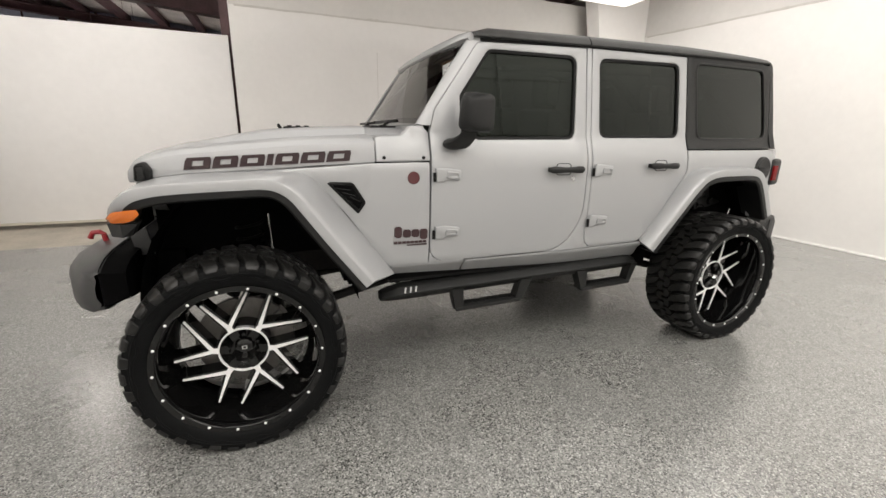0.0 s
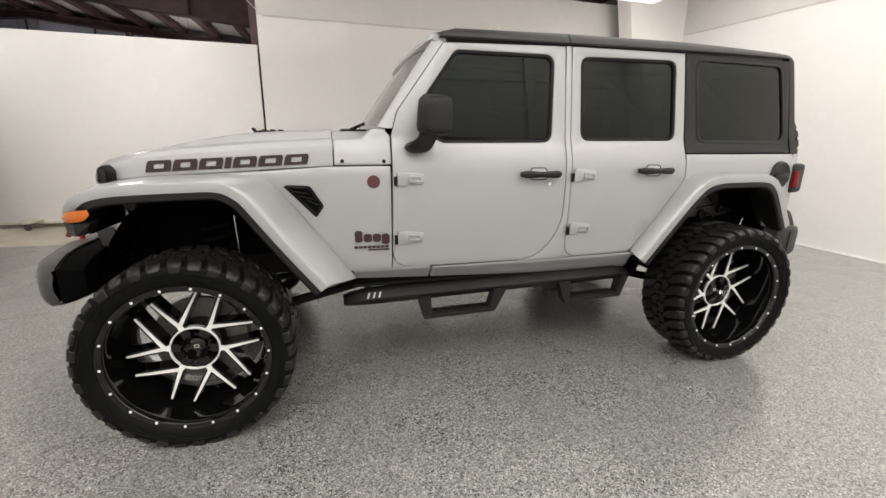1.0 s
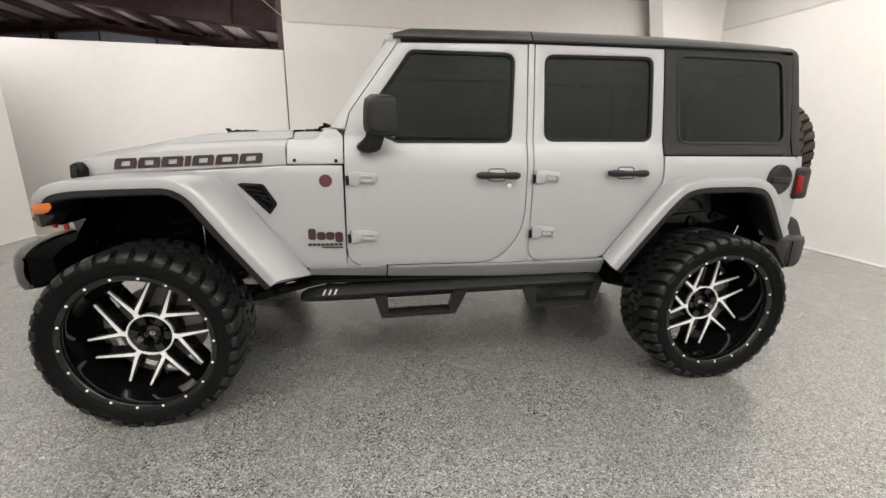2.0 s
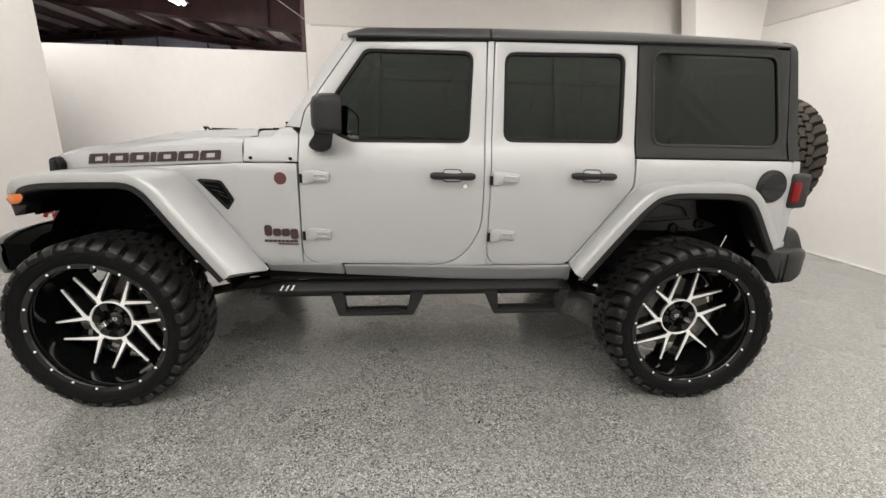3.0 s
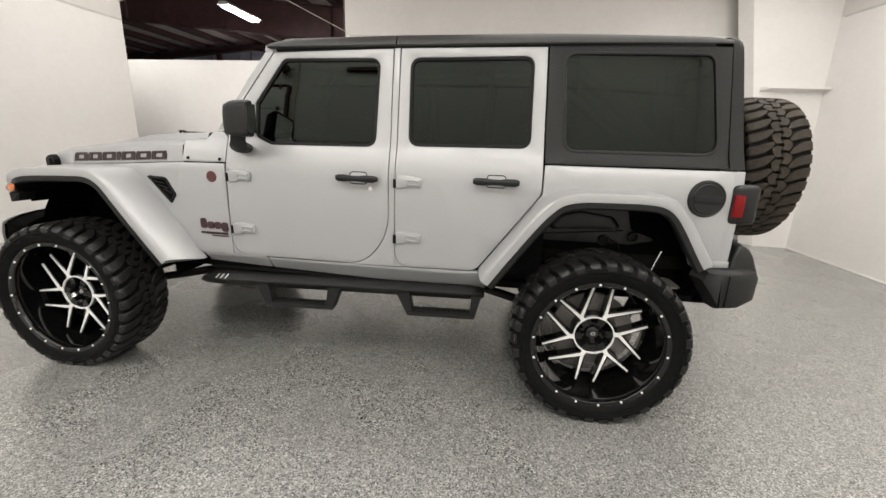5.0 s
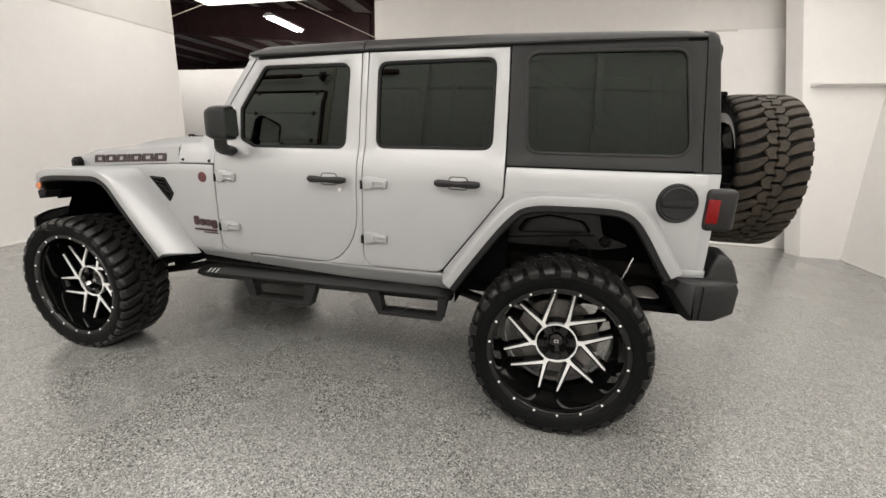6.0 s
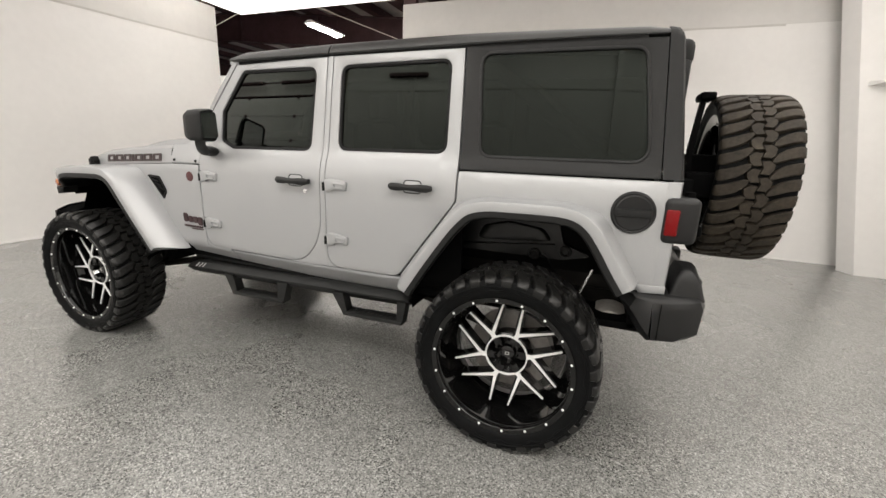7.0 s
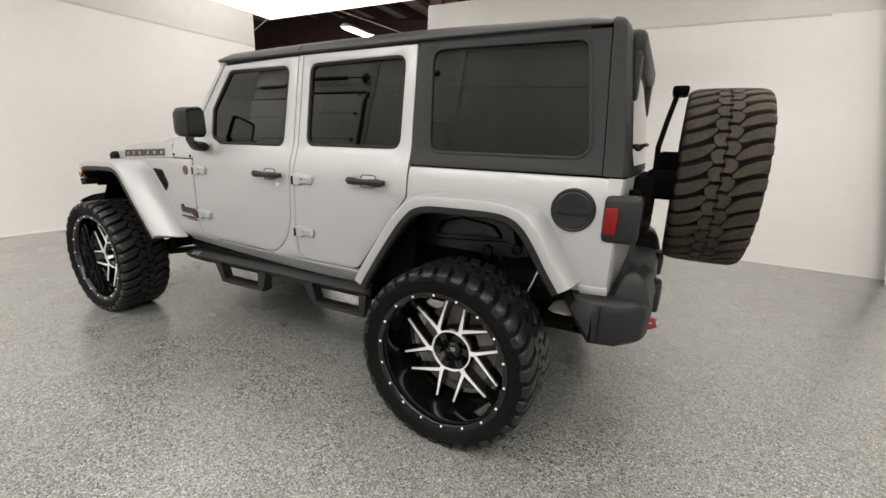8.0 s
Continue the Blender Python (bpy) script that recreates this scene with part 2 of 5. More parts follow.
def curve_at(table, v):
    """Straight-line value in a table of (place, value)."""
    if v <= table[0][0]:
        return table[0][1]
    for (a, p), (b, q) in zip(table, table[1:]):
        if v <= b:
            return p + (q - p) * (v - a) / (b - a)
    return table[-1][1]


SECTION = [(0.56, 0.684), (0.60, 0.720), (0.64, 0.748), (0.664, 0.774), (0.685, 0.7855), (0.72, 0.79), (0.90, 0.802), (1.17, 0.804), (1.23, 0.798), (1.28, 0.785), (1.32, 0.77), (1.36, 0.758), (1.60, 0.726), (1.85, 0.690), (1.95, 0.66)]


def half_width(x, z):
    """Half the body's width at a place along it and a height."""
    w = curve_at(SECTION, z)
    if x < 0.3:
        w -= 0.032 * (0.3 - x)
    if x > 1.0:
        w -= 0.045 * ((x - 1.0) / 1.05) ** 2
    return w


def panel(outline, holes=(), side=-1, out=0.0, thick=0.03, soft=0.004, step=0.11):
    """A curved body panel: a side-view outline (x, z) with holes, laid on the body's flank, with rounded edges and thickness."""
    bm = bmesh.new()
    edges = []
    for loop in (grown(outline, -soft), *[grown(h, soft) for h in holes]):
        vs = [bm.verts.new((u, 0, v)) for u, v in loop]
        edges += [bm.edges.new((vs[i - 1], vs[i])) for i in range(len(vs))]
    bmesh.ops.triangle_fill(bm, use_beauty=True, use_dissolve=False, edges=edges, normal=(0, -1, 0))
    us, zs = [p[0] for p in outline], [p[1] for p in outline]
    cuts = [((0, 0, z), (0, 0, 1)) for z, _ in SECTION[1:-1] if min(zs) + 0.01 < z < max(zs) - 0.01]
    k = math.ceil(min(us) / step)
    while k * step < max(us):
        cuts.append(((k * step, 0, 0), (1, 0, 0)))
        k += 1
    for co, no in cuts:
        bmesh.ops.bisect_plane(bm, geom=bm.verts[:] + bm.edges[:] + bm.faces[:], dist=1e-5, plane_co=co, plane_no=no)
    rim = [e for e in bm.edges if len(e.link_faces) == 1]
    away = {}
    for e in rim:
        d = (e.verts[1].co - e.verts[0].co)
        nrm = Vector((d.z, 0, -d.x)).normalized()
        if nrm.dot(e.link_faces[0].calc_center_median() - (e.verts[0].co + e.verts[1].co) / 2) > 0:
            nrm = -nrm
        for v in e.verts:
            away[v] = away.get(v, Vector()) + nrm
    for depth, grow in ((soft * 0.3, soft * 0.7), (soft, soft * 0.3), (thick, 0.0)):
        res = bmesh.ops.extrude_edge_only(bm, edges=rim)["geom"]
        nv = [g for g in res if isinstance(g, bmesh.types.BMVert)]
        rim = [g for g in res if isinstance(g, bmesh.types.BMEdge) and len(g.link_faces) == 1 and all(v in nv for v in g.verts)]
        fresh = {}
        for v in nv:
            old = next(o for e in v.link_edges for o in (e.other_vert(v),) if o in away)
            n = away[old].normalized()
            fresh[v] = away[old]
            v.co = v.co + n * grow
            v.co.y = depth
        away = fresh
    for v in bm.verts:
        v.co.y = side * (half_width(v.co.x, v.co.z) + out - v.co.y)
    return bm


def smoothed(points, steps=4):
    """More points along a smooth curve through the given ones."""
    pts = [Vector(p) for p in points]
    out = []
    for i in range(len(pts) - 1):
        a, b, c, d = pts[max(i - 1, 0)], pts[i], pts[i + 1], pts[min(i + 2, len(pts) - 1)]
        for k in range(steps):
            t = k / steps
            out.append(0.5 * (2 * b + (c - a) * t + (2 * a - 5 * b + 4 * c - d) * t * t + (3 * b - a - 3 * c + d) * t ** 3))
    return [tuple(p) for p in out] + [tuple(pts[-1])]


def on_flank(x, z, side=-1, out=0.0):
    return Vector((x, side * (half_width(x, z) + out), z))

# ---- the room ----
LEFT, RIGHT, BACK, FRONT = -5.02, 5.33, 4.35, -6.2


def structure(name, bm, mat, label, category, smooth=False):
    return tagged(part(name, bm, mat, None, "", smooth), label, category, kind="structure")


structure("floor", box(-9.2, RIGHT + 0.3, FRONT - 0.3, 3.25, -0.1, 0.0), M_FLOOR, "satin grey epoxy floor with dense black and white flakes", "floor")
bm = box(-8.2, RIGHT + 0.3, 3.25, 16.0, -0.1, -0.004)
structure("floor_behind", bm, M_CONCRETE, "bare tan concrete floor beyond the coated floor", "floor")
bm = box(-1.7, RIGHT + 0.1, 3.25, BACK + 0.02, -0.05, 0.0)
structure("floor_edge", bm, M_FLOOR, "grey flake epoxy floor along the back wall", "floor")
structure("wall_left", box(LEFT - 0.14, LEFT, -3.9, 3.37, -0.02, 3.62, 0.008), M_WALL, "plain white painted drywall partition with a free end", "wall")
structure("wall_bay", box(-9.14, -9.0, FRONT, -3.0, -0.02, 6.25), M_WALL, "white drywall wall of the bay beside the big door", "wall")
structure("wall_bay_side", box(-9.0, LEFT - 0.142, -3.14, -3.0, -0.02, 6.25), M_WALL, "white drywall return of the bay beside the big door", "wall")
structure("wall_back", box(-1.78, RIGHT + 0.2, BACK, BACK + 0.14, -0.02, 3.7, 0.008), M_WALL, "plain white painted drywall back wall", "wall")
structure("wall_right", box(RIGHT, RIGHT + 0.15, FRONT, BACK, -0.02, 6.25), M_WALL, "plain white painted drywall side wall", "wall")
structure("wall_front", box(-9.14, RIGHT + 0.15, FRONT - 0.15, FRONT, -0.02, 6.25), M_WALL, "white drywall wall facing the car", "wall")

# horizontal board joints, a little proud, shadow line painted grey, ragged here and there
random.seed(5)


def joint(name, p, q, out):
    """A joint between wall boards from p to q, proud by out, its shadow in the grey."""
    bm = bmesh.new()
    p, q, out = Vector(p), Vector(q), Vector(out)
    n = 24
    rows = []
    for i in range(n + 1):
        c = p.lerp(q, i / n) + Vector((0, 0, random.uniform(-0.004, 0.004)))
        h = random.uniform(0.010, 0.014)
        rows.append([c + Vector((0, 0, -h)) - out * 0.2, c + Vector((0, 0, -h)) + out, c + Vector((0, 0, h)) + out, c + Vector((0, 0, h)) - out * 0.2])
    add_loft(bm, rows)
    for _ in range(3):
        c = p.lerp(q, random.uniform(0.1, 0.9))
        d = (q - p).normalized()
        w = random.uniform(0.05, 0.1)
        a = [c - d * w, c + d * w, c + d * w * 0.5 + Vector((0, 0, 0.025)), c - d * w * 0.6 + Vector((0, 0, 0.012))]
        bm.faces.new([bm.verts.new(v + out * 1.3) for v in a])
    return structure(name, bm, M_SEAM, "board joint along the wall, grey for its shadow line", "trim")


# upper boards in a greyer wall colour, 3 mm proud of the wall below; their lower edges run a little out of level
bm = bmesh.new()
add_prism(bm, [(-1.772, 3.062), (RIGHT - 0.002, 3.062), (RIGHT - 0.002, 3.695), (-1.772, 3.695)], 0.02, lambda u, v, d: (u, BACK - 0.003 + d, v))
structure("wall_back_upper_board", bm, M_WALL_UPPER, "greyer upper board of the back wall", "wall")
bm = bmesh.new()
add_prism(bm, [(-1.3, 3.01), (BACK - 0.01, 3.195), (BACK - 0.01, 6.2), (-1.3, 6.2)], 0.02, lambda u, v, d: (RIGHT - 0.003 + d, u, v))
structure("wall_right_upper_board", bm, M_WALL_UPPER, "greyer upper board of the side wall", "wall")
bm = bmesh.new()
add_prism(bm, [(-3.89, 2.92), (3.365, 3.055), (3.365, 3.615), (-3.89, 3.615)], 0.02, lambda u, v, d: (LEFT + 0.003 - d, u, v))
structure("wall_left_upper_board", bm, M_WALL_UPPER, "greyer upper board of the side partition", "wall")
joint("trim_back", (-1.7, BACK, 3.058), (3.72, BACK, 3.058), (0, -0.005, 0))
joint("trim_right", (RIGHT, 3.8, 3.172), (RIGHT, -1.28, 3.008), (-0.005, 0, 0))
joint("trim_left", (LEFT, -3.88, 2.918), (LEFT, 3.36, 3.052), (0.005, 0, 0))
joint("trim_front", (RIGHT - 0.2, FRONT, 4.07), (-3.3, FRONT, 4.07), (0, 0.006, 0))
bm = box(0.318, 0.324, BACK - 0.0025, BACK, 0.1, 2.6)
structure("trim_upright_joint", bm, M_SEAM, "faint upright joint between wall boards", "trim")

# boxed tapered frame column in the back corner, with a ledge
bm = bmesh.new()
rows = []
for y in (3.86, 4.06):
    rows.append([(4.86 - (0.10 if y > 4 else 0), y, -0.01), (RIGHT + 0.05, y, -0.01), (RIGHT + 0.05, y, 4.6), (3.98 - (0.10 if y > 4 else 0), y, 4.6)])
add_loft(bm, rows, loop=True, caps=True)
structure("column_corner", bm, M_WALL, "boxed white column that widens upwards", "column")
bm = bmesh.new()
add_prism(bm, [(3.86, 2.24), (3.86, 2.29), (3.72, 2.285), (3.72, 2.262)], 0.86, lambda u, v, d: (RIGHT + 0.02 - d * (0.98 if u > 3.8 else 0.9), u, v))
structure("ledge", bm, M_WALL, "thin white ledge on the corner column", "ledge")


def baseboard(name, x0, x1, y0, y1):
    return structure(name, box(x0, x1, y0, y1, 0, 0.022, 0.004), M_WALL, "thin white caulked strip at the wall's foot", "baseboard")


baseboard("baseboard_right", RIGHT - 0.016, RIGHT, FRONT, 3.86)
baseboard("baseboard_back", -1.7, 4.75, BACK - 0.014, BACK)
baseboard("baseboard_left", LEFT, LEFT + 0.016, -3.9, 3.36)

# shallow pilasters on the facing wall and a dark steel bar between its doors
for name, x in (("column_front", -1.2), ("column_front_2", 2.52)):
    structure(name, box(x, x + 0.13, FRONT, FRONT + 0.09, 0, 4.8, 0.008), M_WALL, "shallow white pilaster on the facing wall", "column")
tagged(part("wall_bracket", box(-2.55, -1.7, FRONT + 0.002, FRONT + 0.08, 4.35, 4.42, 0.006), M_DARKSTEEL, smooth=False), "dark steel bar fixed high on the facing wall", "bracket")

# big sectional door on the facing wall, shut, mirrored in the car's side glass
door = tagged(new("overhead_door"), "large white sectional overhead door, shut, with dark steel tracks", "door")
door.location = (-6.25, FRONT, 0)
for k in range(7):
    z = 0.01 + 0.575 * k
    sec = part("door_section", box(-2.44, 2.44, 0.012, 0.06, z, z + 0.567, 0.006, 1), M_PANEL, door, smooth=False)
    for x in (-2.3, -0.8, 0.8, 2.3):
        part("hinge", box(x - 0.035, x + 0.035, 0.06, 0.085, z + 0.53, z + 0.60, 0.004, 1), M_DARKSTEEL, sec, "dark steel hinge", smooth=False)
for x in (-2.49, 2.49):
    bm = box(x - 0.028, x + 0.028, 0.01, 0.08, 0.0, 4.06, 0.004, 1)
    part("track", bm, M_DARKSTEEL, door, "dark steel roller track", smooth=False)
    part("jamb", box(x + (0.07 if x > 0 else -0.17), x + (0.17 if x > 0 else -0.07), 0.002, 0.05, 0.0, 4.8, 0.004, 1), M_TRIM, door, "pale jamb", smooth=False)
part("header_seal", box(-2.44, 2.44, 0.004, 0.07, 4.055, 4.085, 0.004, 1), M_DARKSTEEL, door, "dark seal along the head", smooth=False)
shaft = part("spring_shaft", tube([(-2.6, 0.14, 4.36), (2.6, 0.14, 4.36)], 0.016, 8), M_DARKSTEEL, door, "dark torsion shaft")
for x in (-1.1, 1.1):
    part("spring", tube([(x - 0.8, 0.14, 4.36), (x + 0.8, 0.14, 4.36)], 0.045, 10), M_DARKSTEEL, shaft)
for x in (-2.45, 2.45):
    part("cable_drum", tube([(x - 0.04, 0.14, 4.36), (x + 0.04, 0.14, 4.36)], 0.07, 14), M_DARKSTEEL, shaft)
    part("bracket", box(x - 0.09, x - 0.06, 0.002, 0.16, 4.28, 4.44, 0.003, 1), M_DARKSTEEL, shaft, smooth=False)

# ---- movable white partition on castors, past the wall's end ----
rig = tagged(new("movable_partition"), "tall white movable partition on castors, closing the opening", "partition")
part("board", box(-7.6, -1.83, 4.52, 4.58, 0.085, 2.69, 0.006), M_PANEL, rig)
part("bottom_rail", box(-7.6, -1.83, 4.49, 4.6, 0.055, 0.085, 0.004), M_TRIM, rig, "cream bottom rail")
for x in (-5.05, -2.6):
    foot = part("foot", box(x - 0.06, x + 0.06, 4.2, 4.9, 0.105, 0.15, 0.006), M_TRIM, rig)
    for y in (4.25, 4.85):
        bm = bmesh.new()
        add_lathe(bm, [(0.0, -0.016), (0.036, -0.016), (0.042, -0.008), (0.042, 0.008), (0.036, 0.016), (0.0, 0.016)], 20)
        bmesh.ops.translate(bm, verts=bm.verts[:], vec=(x, y, 0.042))
        add_box(bm, x - 0.03, x + 0.03, y - 0.026, y - 0.019, 0.03, 0.106)
        add_box(bm, x - 0.03, x + 0.03, y + 0.019, y + 0.026, 0.03, 0.106)
        add_box(bm, x - 0.04, x + 0.04, y - 0.032, y + 0.032, 0.098, 0.106)
        part("castor", bm, M_DARKSTEEL, foot, "small dark castor")

# ---- dark warehouse roof behind and above ----
structure("ceiling", box(-16, 9, FRONT - 0.5, 22, 6.3, 6.4), M_DARKSTEEL, "dark warehouse roof high above the room", "ceiling")
bm = box(-16, 9, 15.9, 16.1, -0.1, 6.4)
structure("wall_far", bm, M_DARKSTEEL, "dark far wall of the warehouse", "wall")
structure("wall_far_left", box(-16.1, -16, FRONT, 16, -0.1, 6.4), M_DARKSTEEL, "dark side wall of the warehouse", "wall")
structure("wall_far_right", box(8.9, 9, FRONT - 0.4, 16, -0.1, 6.4), M_DARKSTEEL, "dark side wall of the warehouse", "wall")
structure("wall_far_front", box(-16, 9, FRONT - 0.5, FRONT - 0.4, -0.1, 6.4), M_DARKSTEEL, "dark end wall of the warehouse", "wall")


def roof_z(x):
    """Underside of the low-pitched roof, with its ridge to the left of the room."""
    return 5.40 - 0.088 * abs(x + 10)


ROOF_X = (-15.9, -13.0, -10.0, -6.0, -2.0, 3.0, 8.8)


def girder(y, deep, label):
    """A plate girder that follows the roof's pitch."""
    g = tagged(new("roof_girder"), label, "girder", "roof girders")

    def strip(y0, y1, lo, hi):
        bm = bmesh.new()
        add_loft(bm, [[(x, y0, roof_z(x) + lo), (x, y1, roof_z(x) + lo), (x, y1, roof_z(x) + hi), (x, y0, roof_z(x) + hi)] for x in ROOF_X], loop=True, caps=True)
        return bm
    part("web", strip(y - 0.012, y + 0.012, -deep, -0.24), M_DARKSTEEL, g, smooth=False)
    part("bottom_flange", strip(y - 0.13, y + 0.13, -deep - 0.02, -deep), M_DARKSTEEL, g, smooth=False)
    part("top_flange", strip(y - 0.13, y + 0.13, -0.24, -0.22), M_DARKSTEEL, g, smooth=False)
    for k in range(9):
        x = -15.2 + 2.9 * k
        part("stiffener", box(x, x + 0.02, y - 0.1, y - 0.013, roof_z(x) + 0.005 - deep, roof_z(x) - 0.25), M_DARKSTEEL, g, smooth=False)
    return g


girder(8.2, 1.0, "deep dark red-brown steel roof girder")
girder(15.0, 0.44, "shallow dark steel girder at the far end of the roof")
bm = bmesh.new()
add_loft(bm, [[(x, y, roof_z(x)) for x in ROOF_X] for y in (4.62, 15.9)])
structure("ceiling_insulation", bm, M_INSUL, "pale insulation blanket between the purlins of the pitched roof", "ceiling")
for k in range(22):
    x = -15.6 + 1.1 * k
    z = roof_z(x + 0.11)
    tagged(part("roof_purlin", box(x, x + 0.22, 4.64, 15.85, z - 0.215, z - 0.03, 0.004, 1), M_DARKSTEEL, smooth=False), "dark steel roof purlin under the insulation", "purlin", "roof purlins")
bm = bmesh.new()
for k in range(11):
    x = -14 + k * 1.9
    add_box(bm, x, x + 1.82, 15.3, 15.36, 2.2, 5.0)
structure("wall_sheeting", bm, M_BLUE, "dim blue-grey wall sheeting under the far girder", "wall")
for x in (-11.6, -7.3, -2.4):
    tagged(part("post", box(x, x + 0.16, 14.9, 15.1, 0, roof_z(x) - 0.47), M_DARKSTEEL, smooth=False), "dark steel post under the far girder", "post", "posts")
# added dark post: keeps the narrow gap beside the partition in shade
tagged(part("post", box(-1.92, -1.68, 4.64, 4.76, 0, 3.9), M_DARKSTEEL, smooth=False), "dark post added to shade the gap at the back wall's end", "post", "posts")


def fluorescent(x, y0, y1, z, bare=False):
    lamp = tagged(new("fluorescent_lamp"), "twin-tube fluorescent strip lamp, switched on; all but one added as unseen fill", "lamp", "strip lamps")
    lamp.location = (x, (y0 + y1) / 2, z)
    h = (y1 - y0) / 2
    bm = bmesh.new()
    top = (roof_z(x) if y0 > 4.6 else 6.3) - z
    for k in (-0.8, 0.8):
        part("hanging_wire", tube([(0, h * k, 0.05), (0, h * k, top)], 0.004, 5), M_DARKSTEEL, lamp)
    add_loft(bm, [[(-0.15, y, 0.0), (-0.06, y, 0.06), (0.06, y, 0.06), (0.15, y, 0.0), (0.15, y, -0.01), (-0.15, y, -0.01)] for y in (-h, h)], loop=True, caps=True)
    if bare:
        bm.free()
        part("spine", box(-0.03, 0.03, -h, h, -0.02, 0.05, 0.004), M_WHITE, lamp, "narrow white spine", smooth=False)
    else:
        part("reflector", bm, M_WHITE, lamp, "white folded reflector", smooth=False)
    for s in (-1, 1):
        part("tube", tube([(s * 0.06, -h + 0.03, -0.035), (s * 0.06, h - 0.03, -0.035)], 0.019), M_TUBE, lamp)
    return lamp


fluorescent(-5.0, 5.9, 7.1, 4.02)
# two unseen lamps, added to brighten the partition and the roof
fluorescent(-6.3, 2.9, 4.1, 3.3)
fluorescent(-3.9, 2.15, 3.35, 4.25, True)
# unseen lamps, added to light the insulation beyond the girder
for x in (-9.0, -5.0, -1.0):
    fluorescent(x, 12.4, 13.6, 3.2, True)


def light_box(x0, x1, y0, y1, z, cloth=M_BOX):
    """A hanging timber-framed box with a glowing cloth underside."""
    lb = tagged(new("light_box"), "large hanging light box with glowing white cloth and timber edge; all but the two over the car added as fill", "lamp", "light boxes")
    lb.location = ((x0 + x1) / 2, (y0 + y1) / 2, z)
    a, b = (x1 - x0) / 2, (y1 - y0) / 2
    bm = bmesh.new()
    n, rows = 12, []
    for i in range(n + 1):
        v = -b + 2 * b * i / n
        rows.append([(-a + 2 * a * k / n, v, -0.02 * math.sin(math.pi * i / n) * math.sin(math.pi * k / n)) for k in range(n + 1)])
    add_loft(bm, rows)
    part("cloth", bm, cloth, lb, "sagging white diffusion cloth")
    for s in (-1, 1):
        part("rail", box(-a - 0.02, a + 0.02, s * b - 0.018, s * b + 0.018, 0.002, 0.06, 0.004), M_WOOD, lb)
        part("rail", box(s * a - 0.018, s * a + 0.018, -b + 0.02, b - 0.02, 0.002, 0.06, 0.004), M_WOOD, lb)
    part("back_sheet", box(-a, a, -b, b, 0.2, 0.21), M_WHITE, lb, smooth=False)
    for sx in (-1, 1):
        for sy in (-1, 1):
            part("hanging_wire", tube([(sx * a, sy * b, 0.05), (sx * a, sy * b, 6.3 - z)], 0.004, 5), M_DARKSTEEL, lb)
    return lb


light_box(-3.2, -0.66, -2.5, 2.2, 3.06)
light_box(0.7, 3.25, -2.5, 2.2, 3.06)
# five unseen boxes, added as fill for walls, floor and flank
light_box(-4.9, 0.2, -5.9, -3.0, 4.85, M_FILL_FRONT)
light_box(-8.7, -5.25, -5.9, -3.3, 4.85, M_FILL_FRONT)
light_box(0.5, 5.2, -5.9, -3.0, 4.85, M_FILL_FRONT)
light_box(3.35, 4.35, -2.4, 3.0, 3.75, M_FILL_SIDE)
light_box(-4.0, -2.2, 1.6, 3.1, 4.0, M_FILL_LEFT)
for p, q in (((-2.0, 2.24, 3.1), (-1.76, BACK + 0.02, 3.12)), ((-3.2, 2.2, 3.1), (LEFT + 0.01, 3.33, 3.3))):
    tagged(part("guy_wire", tube([p, q], 0.006, 6), M_TRIM), "thin pale wire that steadies a light box", "wire", "guy wires")

# ---- the car ----
car = tagged(new("off_road_car"), "lifted silver-grey four-door off-road car with black hardtop and oversized wheels", "car")
FRONT_DOOR = rounded([(-0.573, 0.682, 0.1), (0.245, 0.690, 0.3), (0.384, 0.872, 0.35), (0.384, 1.834, 0), (-0.288, 1.815, 0.02), (-0.535, 1.475, 0.04), (-0.566, 1.36, 0.04)])
FRONT_WIN = rounded([(-0.228, 1.777, 0.05), (0.312, 1.781, 0.05), (0.298, 1.342, 0.05), (-0.30, 1.333, 0.04), (-0.392, 1.372, 0.03), (-0.392, 1.545, 0.02)])
REAR_DOOR = rounded([(0.421, 0.690, 0.09), (0.868, 0.697, 0.08), (1.186, 1.13, 0.08), (1.184, 1.30, 0), (1.166, 1.847, 0), (0.424, 1.836, 0)])
REAR_WIN = rounded([(0.482, 1.783, 0.05), (1.100, 1.797, 0.05), (1.110, 1.360, 0.05), (0.488, 1.352, 0.05)])
QUARTER = rounded([(1.192, 1.284, 0), (2.075, 1.290, 0), (2.03, 1.862, 0), (1.172, 1.850, 0)])
QUARTER_WIN = rounded([(1.258, 1.810, 0.05), (1.948, 1.816, 0.05), (2.013, 1.364, 0.06), (1.292, 1.360, 0.05)])


FRONT_WIN, REAR_WIN, QUARTER_WIN = grown(FRONT_WIN, 0.006), grown(REAR_WIN, 0.006), grown(QUARTER_WIN, 0.004)


def glazed(name, outline, window, mat, side, label):
    """A panel with a window: rubber seal and pane are its own parts."""
    p = part(name, panel(outline, [window], side), mat, car, label)
    part("window_seal", panel(grown(window, 0.008), [grown(window, -0.005 if mat is M_BLACKTOP else -0.016)], side, -0.006, 0.03, 0.004), M_RUBBER, p)
    pane = part("window_pane", panel(grown(window, 0.004), (), side, -0.007 if mat is M_BLACKTOP else -0.016, 0.004, 0.001), M_GLASS, p, "dark tinted glass", smooth=False)
    pane.visible_shadow = False
    return p


